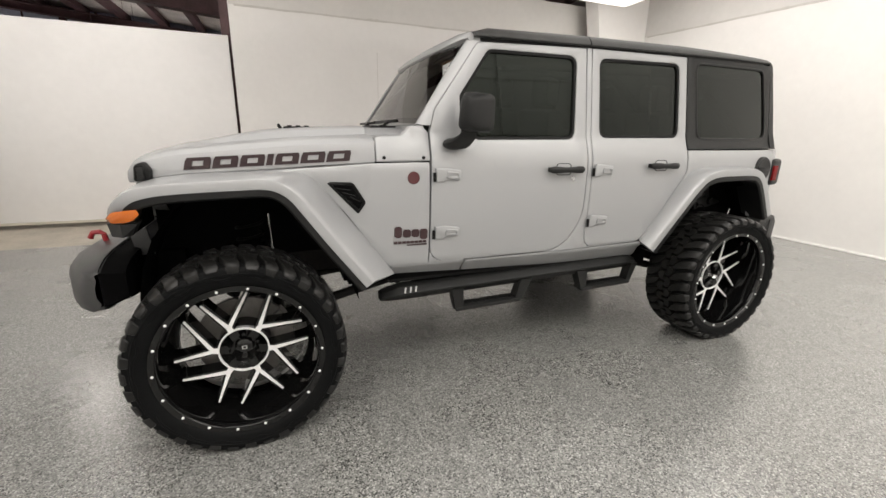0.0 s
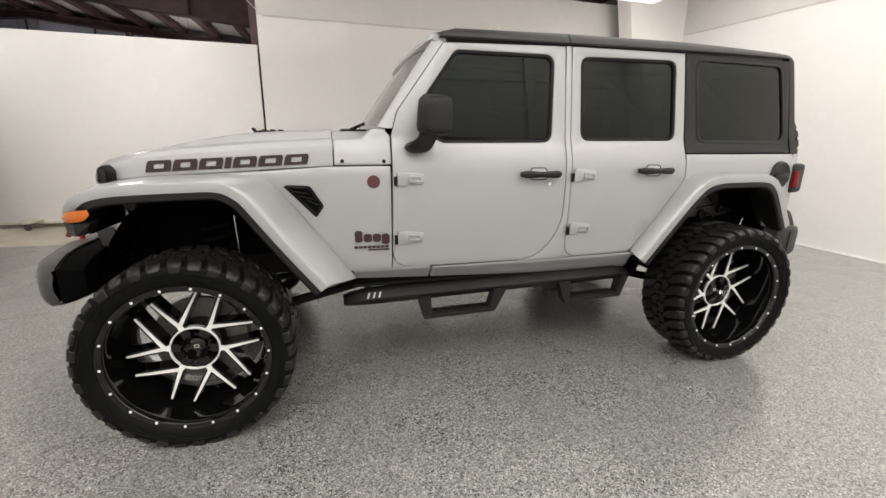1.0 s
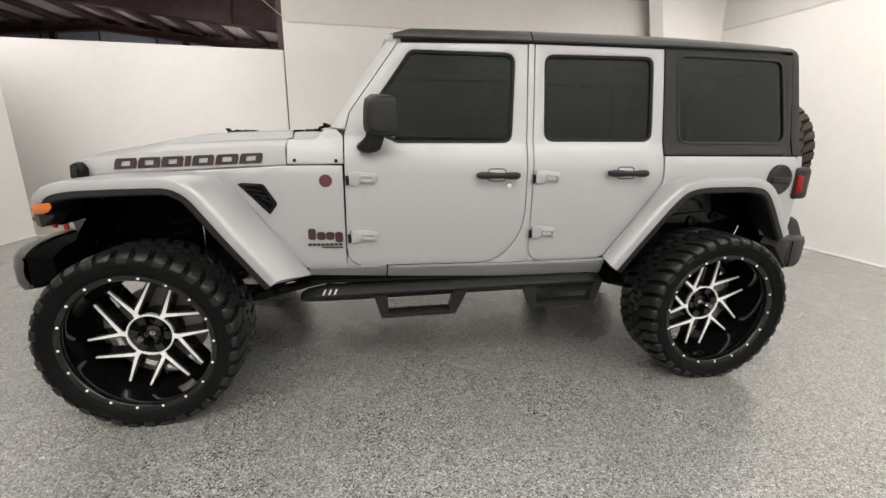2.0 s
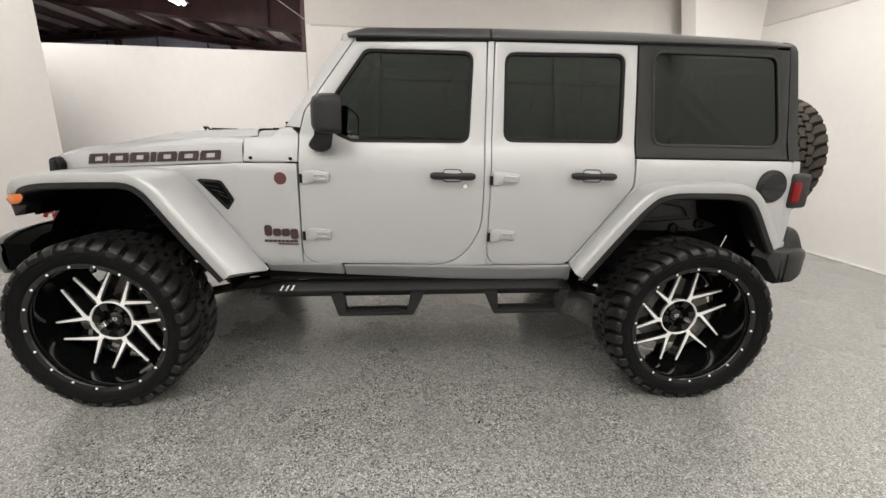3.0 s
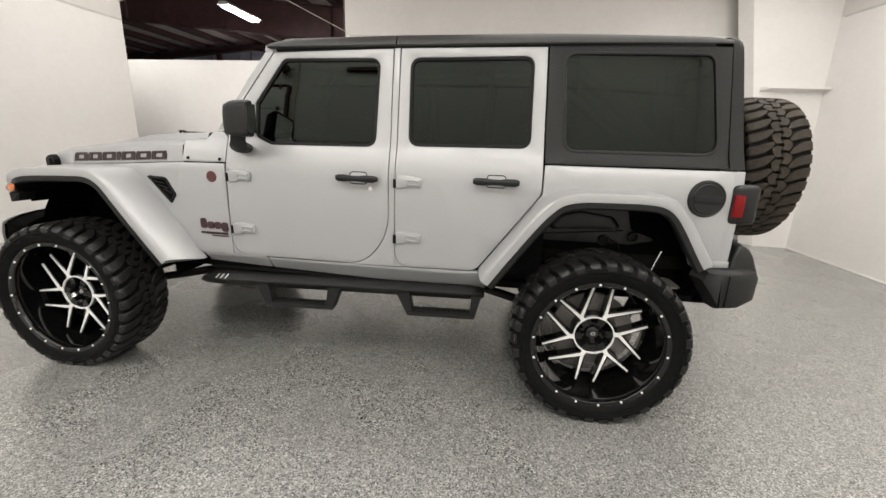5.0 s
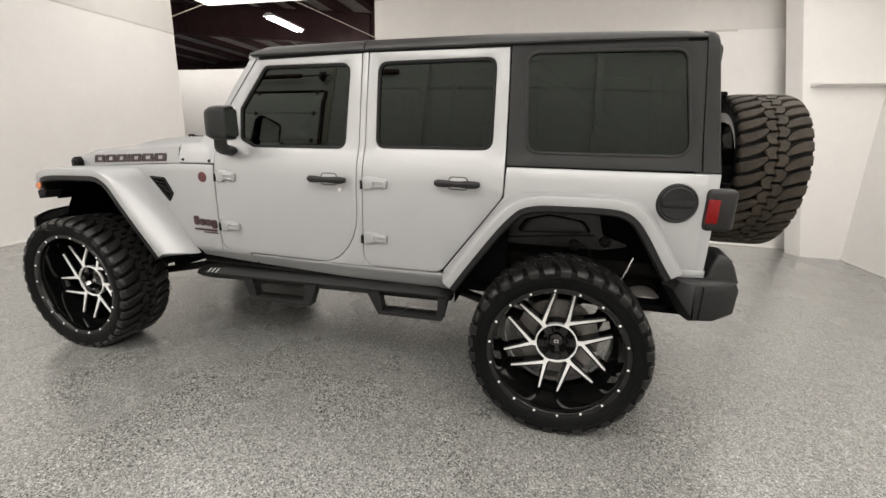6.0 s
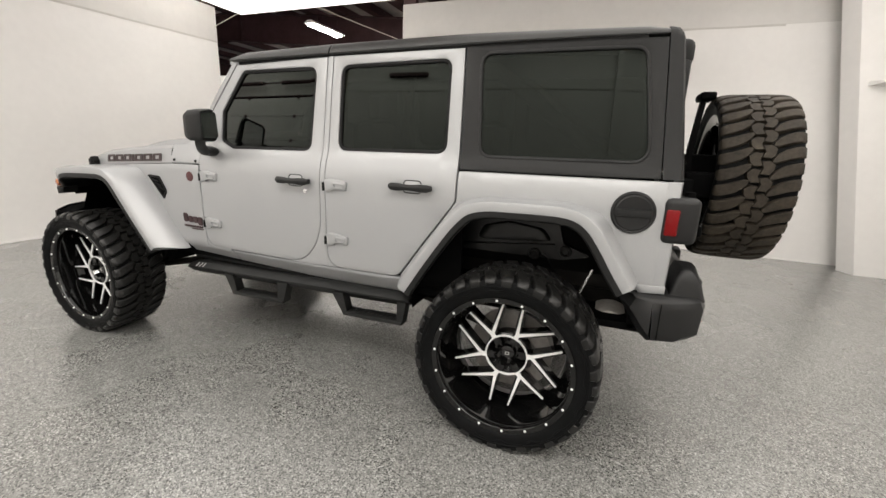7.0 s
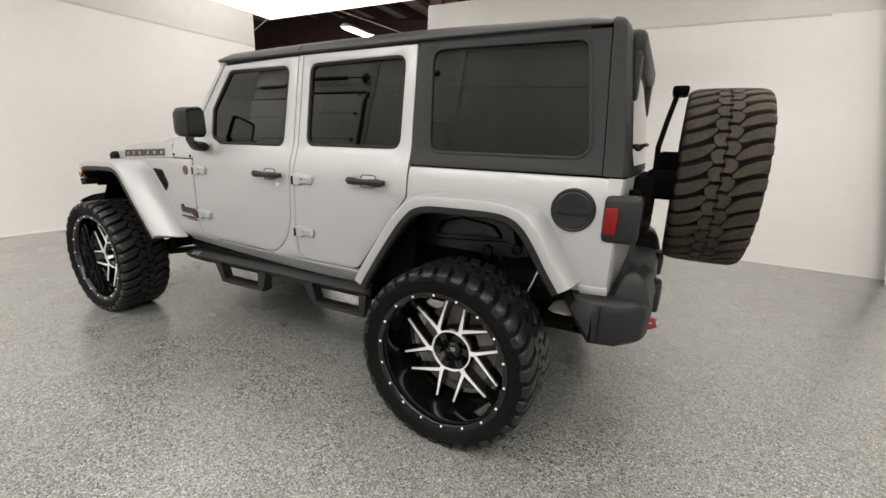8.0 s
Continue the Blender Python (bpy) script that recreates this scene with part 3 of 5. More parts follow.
def door_handle(door, x0, x1, z, side):
    """A grip bar with swollen ends over a shallow body-colour cup."""
    xm = (x0 + x1) / 2
    bm = bmesh.new()
    rows = []
    for i in range(13):
        t = i / 12
        x = x0 + (x1 - x0) * t
        end = min(t, 1 - t)
        h = 0.0175 + 0.002 * (0.06 < end < 0.3) - 0.002 * (end > 0.36) - 0.006 * (end < 0.04)
        o = 0.038 + 0.008 * math.sin(math.pi * t) - 0.008 * (end < 0.04)
        c = on_flank(x, z, side)
        d = side
        rows.append([c + Vector((0, d * (o + 0.011 * math.cos(a)), h * math.sin(a))) for a in (2 * math.pi * k / 10 for k in range(10))])
    add_loft(bm, rows, loop=True, caps=True)
    for x in (x0 + 0.028, x1 - 0.028):
        y = on_flank(x, z, side).y
        add_box(bm, x - 0.018, x + 0.018, min(y, y + side * 0.035), max(y, y + side * 0.035), z - 0.013, z + 0.013, 0.004)
    h = part("door_handle", bm, M_TRIMBLACK, door, "black grip handle")
    cup = rounded([(xm - 0.055, z - 0.034, 0.025), (xm + 0.055, z - 0.034, 0.025), (xm + 0.05, z + 0.034, 0.025), (xm - 0.05, z + 0.034, 0.025)])
    part("handle_cup", panel(cup, [grown(cup, -0.005)], side, 0.003, 0.006, 0.002), M_TRIMBLACK, door)
    part("handle_cup_bowl", panel(grown(cup, -0.006), (), side, 0.0015, 0.003, 0.001), M_PAINT, door)
    return h


def hinge(door, x, z, side):
    """A strap hinge cast in body colour, with a raised pad, a recess and a dark knuckle."""
    bm = panel(rounded([(x, z - 0.036, 0.006), (x + 0.048, z - 0.036, 0.006), (x + 0.066, z - 0.024, 0.012), (x + 0.135, z - 0.03, 0.016), (x + 0.142, z + 0.022, 0.016), (x + 0.052, z + 0.034, 0.02), (x, z + 0.034, 0.006)]), (), side, 0.016, 0.016, 0.006)
    h = part("hinge", bm, M_PAINT, door)
    frame_o = rounded([(x + 0.055, z - 0.017, 0.008), (x + 0.128, z - 0.019, 0.008), (x + 0.128, z + 0.012, 0.008), (x + 0.06, z + 0.018, 0.008)])
    part("hinge_rib", panel(frame_o, [grown(frame_o, -0.010)], side, 0.0215, 0.006, 0.003), M_PAINT, door)
    c = on_flank(x - 0.006, z, side)
    part("hinge_pin", tube([c + Vector((0, side * 0.012, -0.034)), c + Vector((0, side * 0.012, 0.012))], 0.008, 8), M_RUBBER, door)
    return h


for s in (-1, 1):
    fd = glazed("front_door", FRONT_DOOR, FRONT_WIN, M_PAINT, s, "silver-grey front door")
    rd = glazed("rear_door", REAR_DOOR, REAR_WIN, M_PAINT, s, "silver-grey rear door")
    door_handle(fd, 0.104, 0.335, 1.172, s)
    door_handle(rd, 0.838, 1.072, 1.186, s)
    for z in (1.152, 0.850):
        hinge(fd, -0.551, z, s)
        hinge(rd, 0.428, z + 0.012, s)
    bm = lathe([(0.0, -0.006), (0.006, -0.006), (0.0065, -0.003), (0.012, -0.003), (0.014, 0.0), (0.014, 0.01)], 20)
    bmesh.ops.translate(bm, verts=bm.verts[:], vec=on_flank(0.288, 1.117))
    if s < 0:
        part("lock_cylinder", bm, M_CHROME, fd, "small bright lock")
    else:
        bm.free()
    # upright bar that splits the rear door glass
    bar = [(0.888, 1.78), (0.912, 1.78), (0.886, 1.36), (0.862, 1.36)]
    part("window_bar", panel(bar, (), s, -0.024, 0.012, 0.002), M_RUBBER, rd)
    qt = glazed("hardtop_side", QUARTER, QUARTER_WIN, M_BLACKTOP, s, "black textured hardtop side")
    part("window_ledge", panel(grown(QUARTER_WIN, 0.012), [grown(QUARTER_WIN, -0.003)], s, 0.004, 0.012, 0.005), M_TRIMBLACK, qt, "raised grey-black window surround")
    # rear quarter of the tub, round the wheel opening
    tub = [(1.193, 1.278), (1.1915, 1.13), (1.087, 0.985), (0.884, 0.705), (0.93, 0.66), (1.06, 0.85), (1.2, 1.05), (1.36, 1.12), (1.68, 1.125), (1.82, 1.07), (1.93, 0.9), (1.97, 0.80), (2.115, 0.80), (2.11, 1.282)]
    part("rear_quarter_panel", panel(tub, (), s, 0.0, 0.03, 0.006), M_PAINT, car)
    fender = [(-0.5775, 1.2155), (-0.5775, 0.676), (-0.70, 0.668), (-0.80, 0.672), (-0.99, 0.95), (-1.10, 1.09), (-1.16, 1.125), (-1.45, 1.13), (-1.45, 1.172), (-0.86, 1.2105)]
    part("front_fender", panel(fender, (), s, 0.0, 0.03, 0.006), M_PAINT, car)
    cowl = rounded([(-0.8495, 1.2145, 0), (-0.572, 1.219, 0), (-0.572, 1.36, 0.02), (-0.606, 1.392, 0), (-0.660, 1.392, 0), (-0.712, 1.346, 0.03), (-0.8465, 1.338, 0.01)])
    cw = part("cowl_panel", panel(cowl, (), s, -0.004, 0.05, 0.008), M_PAINT, car)
    for x in (-0.81, -0.609):
        c = on_flank(x, 1.237, s, -0.004)
        bm = lathe([(0.0, -0.006), (0.007, -0.006), (0.009, -0.003), (0.009, 0.002)], 14)
        bmesh.ops.transform(bm, matrix=Matrix.Translation(c) @ (Matrix.Rotation(math.pi, 4, "Z") if s > 0 else Matrix()), verts=bm.verts[:])
        part("cowl_bolt", bm, M_RUBBER, cw)
    for k, (a, b) in enumerate(((-0.78, -0.366), (-0.36, 0.93))):
        sill = [(a, 0.565), (b, 0.565), (b - (0.03 if k else 0), 0.691), (a, 0.677)]
        part("sill", panel(sill, (), s, 0.0, 0.04, 0.006), M_PAINT, car, "silver-grey rocker sill")
    # post between the doors
    edge = [p for p in grown(FRONT_DOOR, 0.0035) if p[0] > 0.1 and p[1] < 1.1]
    part("door_post", panel([edge[0], (0.418, 0.688), (0.4208, 1.838), (0.3875, 1.836)] + edge[:0:-1], (), s, 0.0, 0.03, 0.003), M_PAINT, car)
    for outline, x0, z0 in ((FRONT_DOOR, -0.5772, 0.6765), (REAR_DOOR, 0.4183, 0.6885)):
        arc = [p for p in grown(outline, 0.003) if p[0] < x0 + 0.09 and p[1] < z0 + 0.1]
        part("corner_filler", panel([(x0, z0)] + arc, (), s, -0.0006, 0.03, 0.0015), M_PAINT, car)

# inner shell, floor pan and cabin, near black to put shade behind the gaps
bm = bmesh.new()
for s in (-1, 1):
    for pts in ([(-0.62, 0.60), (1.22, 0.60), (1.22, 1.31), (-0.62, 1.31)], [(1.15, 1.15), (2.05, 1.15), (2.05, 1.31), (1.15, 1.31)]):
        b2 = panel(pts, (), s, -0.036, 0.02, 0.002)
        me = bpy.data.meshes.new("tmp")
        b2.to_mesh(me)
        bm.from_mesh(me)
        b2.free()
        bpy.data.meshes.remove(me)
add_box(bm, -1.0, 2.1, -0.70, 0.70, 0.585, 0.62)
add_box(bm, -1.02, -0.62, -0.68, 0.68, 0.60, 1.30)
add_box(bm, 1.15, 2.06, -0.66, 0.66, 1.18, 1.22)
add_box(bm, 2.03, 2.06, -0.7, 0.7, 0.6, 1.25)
part("inner_shell", bm, M_DARK, car, "inner body shell, near black to fill the panel gaps with shade", smooth=False)


def seat(x, y):
    bm = bmesh.new()
    add_box(bm, x - 0.26, x + 0.24, y - 0.25, y + 0.25, 0.85, 1.02, 0.05)
    add_box(bm, x + 0.18, x + 0.32, y - 0.24, y + 0.24, 1.0, 1.5, 0.05, m=Matrix.Rotation(0.0, 4, "Y"))
    add_box(bm, x + 0.22, x + 0.32, y - 0.13, y + 0.13, 1.51, 1.68, 0.04)
    part("seat", bm, M_SEAT, car, "black cloth seat")


for x in (0.0, 0.85):
    for y in (-0.38, 0.38):
        seat(x, y)
for y in (-0.58, 0.58):
    bm = bmesh.new()
    add_tube(bm, [(0.42, y, 0.7), (0.42, y, 1.6), (0.40, y * 0.97, 1.74), (-0.2, y * 0.95, 1.76)], 0.035)
    add_tube(bm, [(0.40, y * 0.97, 1.74), (1.3, y * 0.97, 1.76), (1.9, y, 1.3)], 0.035)
    part("sport_bar", bm, M_SEAT, car, "black padded sport bar")
bm = box(-0.62, -0.40, -0.66, 0.66, 1.05, 1.36, 0.05)
part("dashboard", bm, M_SEAT, car)


def hood_half(x):
    return curve_at([(-1.905, 0.60), (-1.895, 0.622), (-1.86, 0.636), (-1.80, 0.643), (-1.70, 0.65), (-0.95, 0.733), (-0.85, 0.745)], x)


def hood_seam(x):
    return curve_at([(-1.905, 1.135), (-1.7, 1.160), (-0.85, 1.213)], x)


def hood_top(x):
    return curve_at([(-1.905, 1.185), (-1.895, 1.21), (-1.86, 1.233), (-1.80, 1.25), (-1.74, 1.265), (-1.5, 1.292), (-1.2, 1.318), (-0.85, 1.337)], x)


bm = bmesh.new()
rows = []
for i in range(30):
    x = -1.905 + (1.905 - 0.853) * (i / 29) ** 1.15
    w, zs, zt = hood_half(x), hood_seam(x), hood_top(x)
    dome = 0.03 * curve_at([(-1.7, 0), (-1.35, 1), (-0.86, 1)], x)
    half = [(w - 0.012, zs - 0.01), (w, zs + 0.004), (w - 0.002, zs + 0.45 * (zt - zs)), (w - 0.012, zs + 0.78 * (zt - zs)), (w - 0.034, zt - 0.012), (w - 0.07, zt), (w - 0.15, zt + 0.007), (w - 0.226, zt + 0.010), (w - 0.246, zt + 0.012 + dome), (w - 0.30, zt + 0.017 + dome * 1.15), (0.15, zt + 0.022 + dome * 1.2), (0.0, zt + 0.024 + dome * 1.2)]
    rows.append([(x, -y, z) for y, z in half] + [(x, y, z) for y, z in half[-2::-1]])
add_loft(bm, rows)
hood = part("hood", bm, M_PAINT, car, "silver-grey hood with a raised power dome")
# dark stencil marking on the hood's sides: seven plain blocks with slots
for s in (-1, 1):
    bm = bmesh.new()
    x = -1.676
    for k, w in enumerate((0.105, 0.103, 0.103, 0.028, 0.103, 0.108, 0.108)):
        x1 = x + w

        def on_hood(u, v, d, lift=0.0):
            t = (u + 1.676) / 0.715
            zc = 1.207 + 0.040 * t
            return (u + 0.25 * v, s * (hood_half(u) + 0.0035 - d), zc + v)
        h = 0.026 - 0.001 * k / 6
        if w < 0.05:
            polys = [[(x, -h), (x1, -h), (x1, h), (x, h)]]
        else:
            polys = [[(x, 0.011), (x1, 0.011), (x1 - 0.006, h), (x + 0.006, h)], [(x, -h), (x1, -h), (x1, -0.011), (x, -0.011)], [(x, -0.0112), (x + 0.03, -0.0112), (x + 0.03, 0.0112), (x, 0.0112)], [(x1 - 0.03, -0.0112), (x1, -0.0112), (x1, 0.0112), (x1 - 0.03, 0.0112)]]
        for poly in polys:
            add_prism(bm, poly, 0.003, on_hood)
        x = x1 + 0.0085
    part("side_marking", bm, M_DECAL, hood, "dark maroon block marking")
    # rubber hood latch in a rounded housing at the front corner
    bm = bmesh.new()
    rows = []
    for y, k in ((-0.022, 0.7), (-0.016, 0.92), (0.0, 1.0), (0.02, 1.0)):
        poly = rounded([(-1.868, 1.135, 0.012), (-1.805, 1.138, 0.015), (-1.80, 1.185, 0.02), (-1.822, 1.222, 0.022), (-1.86, 1.205, 0.025)])
        rows.append([(-1.835 + (u + 1.835) * k, s * (0.662 - y), 1.178 + (v - 1.178) * k) for u, v in poly])
    add_loft(bm, rows, loop=True, caps=True)
    latch = part("hood_latch", bm, M_RUBBER, hood, "black rubber hood latch")
    part("latch_strap", box(-1.848, -1.822, min(s * 0.682, s * 0.694), max(s * 0.682, s * 0.694), 1.142, 1.196, 0.004), M_TRIMBLACK, latch)
    # low black vents on the dome, each with a raised loop at its front end
    bm = bmesh.new()
    add_box(bm, -1.25, -1.09, s * 0.21 - 0.035, s * 0.21 + 0.035, 1.362, 1.381, 0.006)
    add_tube(bm, [(-1.262, s * 0.21 - 0.028, 1.37), (-1.275, s * 0.21 - 0.024, 1.388), (-1.275, s * 0.21 + 0.024, 1.388), (-1.262, s * 0.21 + 0.028, 1.37)], 0.007, 8)
    for k in range(3):
        add_box(bm, -1.23 + 0.045 * k, -1.205 + 0.045 * k, s * 0.21 - 0.03, s * 0.21 + 0.03, 1.379, 1.387, 0.003)
    part("hood_vent", bm, M_RUBBER, hood, "black louvred hood vent")

# grille, radiator support and headlamps
bm = bmesh.new()
rows = []
for z, x, w in ((0.86, -1.88, 0.36), (0.96, -1.90, 0.43), (1.03, -1.902, 0.52), (1.08, -1.902, 0.585), (1.14, -1.90, 0.60), (1.165, -1.89, 0.585)):
    rows.append([(x + 0.10, -w - 0.005, z), (x + 0.05, -w, z), (x + 0.012, -w + 0.03, z), (x, -w + 0.08, z), (x, w - 0.08, z), (x + 0.012, w - 0.03, z), (x + 0.05, w, z), (x + 0.10, w + 0.005, z)])
add_loft(bm, rows)
grille = part("grille", bm, M_PAINT, car, "silver-grey seven-slot grille")
for k in range(7):
    y = (k - 3) * 0.088
    part("grille_slot", box(-1.908, -1.885, y - 0.028, y + 0.028, 0.93, 1.12, 0.012), M_RUBBER, grille)
for s in (-1, 1):
    bm = lathe([(0.0, -0.02), (0.05, -0.018), (0.082, -0.012), (0.09, -0.006), (0.095, 0.0), (0.095, 0.03)], 28)
    bmesh.ops.transform(bm, matrix=Matrix.Translation((-1.892, s * 0.42, 1.03)) @ Matrix.Rotation(-math.pi / 2, 4, "Z"), verts=bm.verts[:])
    part("headlamp", bm, M_SCREEN, grille, "round clear headlamp")

# windscreen frame and glass
bm = bmesh.new()
for s in (-1, 1):
    rows = []
    for xf, xr, z, yf, yr in ((-0.634, -0.5615, 1.394, 0.722, 0.7285), (-0.5795, -0.5385, 1.475, 0.711, 0.7175), (-0.45, -0.3985, 1.668, 0.687, 0.6975), (-0.338, -0.285, 1.824, 0.664, 0.677)):
        rows.append([(xr, s * yr, z), (xf + 0.012, s * (yf + 0.004), z + 0.004), (xf, s * (yf - 0.006), z + 0.006), (xf + 0.004, s * (yf - 0.04), z + 0.004), (xr, s * (yr - 0.04), z)])
    add_loft(bm, rows, loop=True, caps=True)
add_loft(bm, [[(x0 + 0.06, y, 1.80), (x0, y, 1.810), (x0 - 0.014, y, 1.826), (x0 - 0.004, y, 1.85), (x0 + 0.024, y, 1.872 + dz), (x0 + 0.05, y, 1.876 + dz)] for y, x0, dz in ((-0.672, -0.33, -0.03), (-0.64, -0.342, -0.008), (-0.5, -0.352, 0.002), (0, -0.36, 0.006), (0.5, -0.352, 0.002), (0.64, -0.342, -0.008), (0.672, -0.33, -0.03))], loop=True, caps=True)
add_loft(bm, [[(-0.634, y, 1.394), (-0.60, y, 1.394), (-0.58, y, 1.33), (-0.66, y, 1.33)] for y in (-0.72, -0.3, 0.3, 0.72)], loop=True, caps=True)
ws = part("windscreen_frame", bm, M_PAINT, car)
bm = bmesh.new()
add_loft(bm, [[(-0.622, -0.69, 1.395), (-0.655, -0.3, 1.395), (-0.655, 0.3, 1.395), (-0.622, 0.69, 1.395)], [(-0.332, -0.632, 1.825), (-0.36, -0.3, 1.828), (-0.36, 0.3, 1.828), (-0.332, 0.632, 1.825)]])
g = part("windscreen", bm, M_SCREEN, ws, "clear windscreen glass")
g.visible_shadow = False
# cowl grille and wipers
bm = bmesh.new()
half = [(0.728, 1.30), (0.727, 1.330), (0.695, 1.339), (0.52, 1.346), (0.495, 1.372), (0.44, 1.382), (0.15, 1.39), (0.0, 1.392)]
rows = [[(x, -y, z + d) for y, z in half] + [(x, y, z + d) for y, z in half[-2::-1]] for x, d in ((-0.852, -0.02), (-0.85, -0.004), (-0.75, 0.0), (-0.6, 0.002))]
add_loft(bm, rows)
part("cowl_sheet", bm, M_PAINT, car)
cowl_top = part("cowl_top", box(-0.80, -0.66, -0.42, 0.42, 1.375, 1.394, 0.003), M_TRIMBLACK, car, "black cowl grille")
for y0, y1 in ((-0.42, -0.02), (0.12, 0.52)):
    bm = bmesh.new()
    add_tube(bm, [(-0.735, y0, 1.385), (-0.72, y0, 1.402), (-0.70, y0 + 0.03, 1.41), (-0.68, y1 - 0.2, 1.418), (-0.675, y1 - 0.1, 1.42)], 0.008, 6)
    add_box(bm, -0.69, -0.676, y0 - 0.12, y1, 1.41, 1.426, 0.004)
    add_lathe(bm, [(0.0, -0.012), (0.018, -0.012), (0.018, 0.012), (0.0, 0.012)], 12)
    for v in bm.verts:
        if v.co.z < 0.5:
            v.co = Vector((-0.735 + v.co.x, y0 + v.co.z, 1.385 + v.co.y))
    part("wiper", bm, M_RUBBER, cowl_top, "black wiper arm and blade")

# black hardtop roof in two sections


def roof(x0, x1, name):
    bm = bmesh.new()
    rows = []
    n = max(6, int((x1 - x0) / 0.08))
    for i in range(n + 1):
        x = x0 + (x1 - x0) * i / n
        zg = 1.839 + 0.0165 * x
        zt = curve_at([(-0.31, 1.865), (-0.28, 1.88), (-0.22, 1.893), (0.4, 1.912), (1.15, 1.922), (1.95, 1.917), (2.03, 1.905), (2.08, 1.885)], x)
        nar = 0.0 if x < 1 else 0.058 * ((x - 1) / 1.05) ** 2
        h = zt - zg
        half = [(0.64, zg - 0.004), (0.702, zg), (0.706, zg + 0.1 * h), (0.704, zg + 0.25 * h), (0.694, zg + 0.5 * h), (0.676, zg + 0.73 * h), (0.65, zg + 0.9 * h), (0.61, zt), (0.45, zt + 0.012), (0.2, zt + 0.02), (0, zt + 0.022)]
        half = [(y - nar if y > 0.3 else y, z) for y, z in half]
        rows.append([(x, -y, z) for y, z in half] + [(x, y, z) for y, z in half[-2::-1]])
    vs = add_loft(bm, rows)
    for r in (vs[0], vs[-1]):
        bm.faces.new(r)
    return part(name, bm, M_ROOF, car, "black textured hardtop roof section, lightened as lit from above")


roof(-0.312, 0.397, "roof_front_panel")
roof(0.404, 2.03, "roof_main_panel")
# headliner, and a black drip-rail strip that draws the shade line above it
bm = bmesh.new()
add_box(bm, -0.25, 2.0, -0.62, 0.62, 1.80, 1.83)
part("headliner", bm, M_SEAT, car, smooth=False)
for s in (-1, 1):
    bm = bmesh.new()
    rows = []
    for i in range(24):
        x = -0.29 + 2.24 * i / 23
        zg = 1.839 + 0.0165 * x
        y = half_width(x, 1.84) - 0.02
        rows.append([(x, s * (y + d), zg + h) for d, h in ((0, -0.02), (0.016, -0.016), (0.016, 0.0), (0, 0.004))])
    add_loft(bm, rows, loop=True, caps=True)
    part("drip_rail", bm, M_RUBBER, car)


def rear_x(z):
    return curve_at([(0.75, 2.16), (1.285, 2.165), (1.286, 2.166), (1.88, 2.093)], z)


# rounded rear corners and rear wall: tub below, hardtop above
for name, zs, mat in (("tailgate_wall", [0.80, 0.9, 1.0, 1.1, 1.2, 1.25, 1.283], M_PAINT), ("hardtop_rear", [1.29, 1.4, 1.5, 1.6, 1.7, 1.8, 1.86, 1.885, 1.902, 1.912, 1.918], M_BLACKTOP)):
    bm = bmesh.new()
    rows = []
    for z in zs:
        xr = rear_x(z)
        w = half_width(2.1, z) + 0.003 * (z > 1.28) - curve_at([(1.86, 0), (1.885, 0.003), (1.902, 0.014), (1.912, 0.036), (1.918, 0.08)], z)
        xr -= curve_at([(1.86, 0), (1.885, 0.006), (1.902, 0.02), (1.912, 0.038), (1.918, 0.055)], z)
        base = 2.105 if z < 1.286 else 2.0785 - 0.0787 * (z - 1.29)
        half = [(base, w), (base + 0.45 * (xr - base), w - 0.003), (base + 0.82 * (xr - base), w - 0.010), (xr - 0.003, w - 0.032), (xr, w - 0.065), (xr + 0.006, w * 0.5), (xr + 0.008, 0)]
        rows.append([(x, -y, z) for x, y in half] + [(x, y, z) for x, y in half[-2::-1]])
    add_loft(bm, rows)
    part(name, bm, mat, car)
bm = bmesh.new()
rows = []
for z in (1.33, 1.5, 1.7, 1.84):
    xr = rear_x(z) + 0.006
    rows.append([(xr, -0.52, z), (xr + 0.006, -0.3, z), (xr + 0.008, 0.3, z), (xr + 0.002, 0.52, z)])
add_loft(bm, rows)
part("rear_window", bm, M_GLASS, car, "dark tinted rear glass")
bm = bmesh.new()
add_box(bm, 2.06, 2.150, -0.50, 0.50, 1.77, 1.888, 0.034, 3)
for y in (-0.47, 0.47):
    add_box(bm, 2.08, 2.142, y - 0.04, y + 0.04, 1.60, 1.80, 0.018)
part("rear_window_header", bm, M_BLACKTOP, car, "black hinge cover over the rear glass")
bm = bmesh.new()
add_tube(bm, [(2.165, -0.27, 1.40), (2.185, -0.262, 1.424), (2.19, -0.20, 1.428), (2.185, 0.05, 1.43)], 0.009, 8)
add_tube(bm, [(2.175, -0.275, 1.424), (2.165, -0.31, 1.40)], 0.006, 6)
part("rear_wiper", bm, M_RUBBER, car, "small black rear wiper arm")


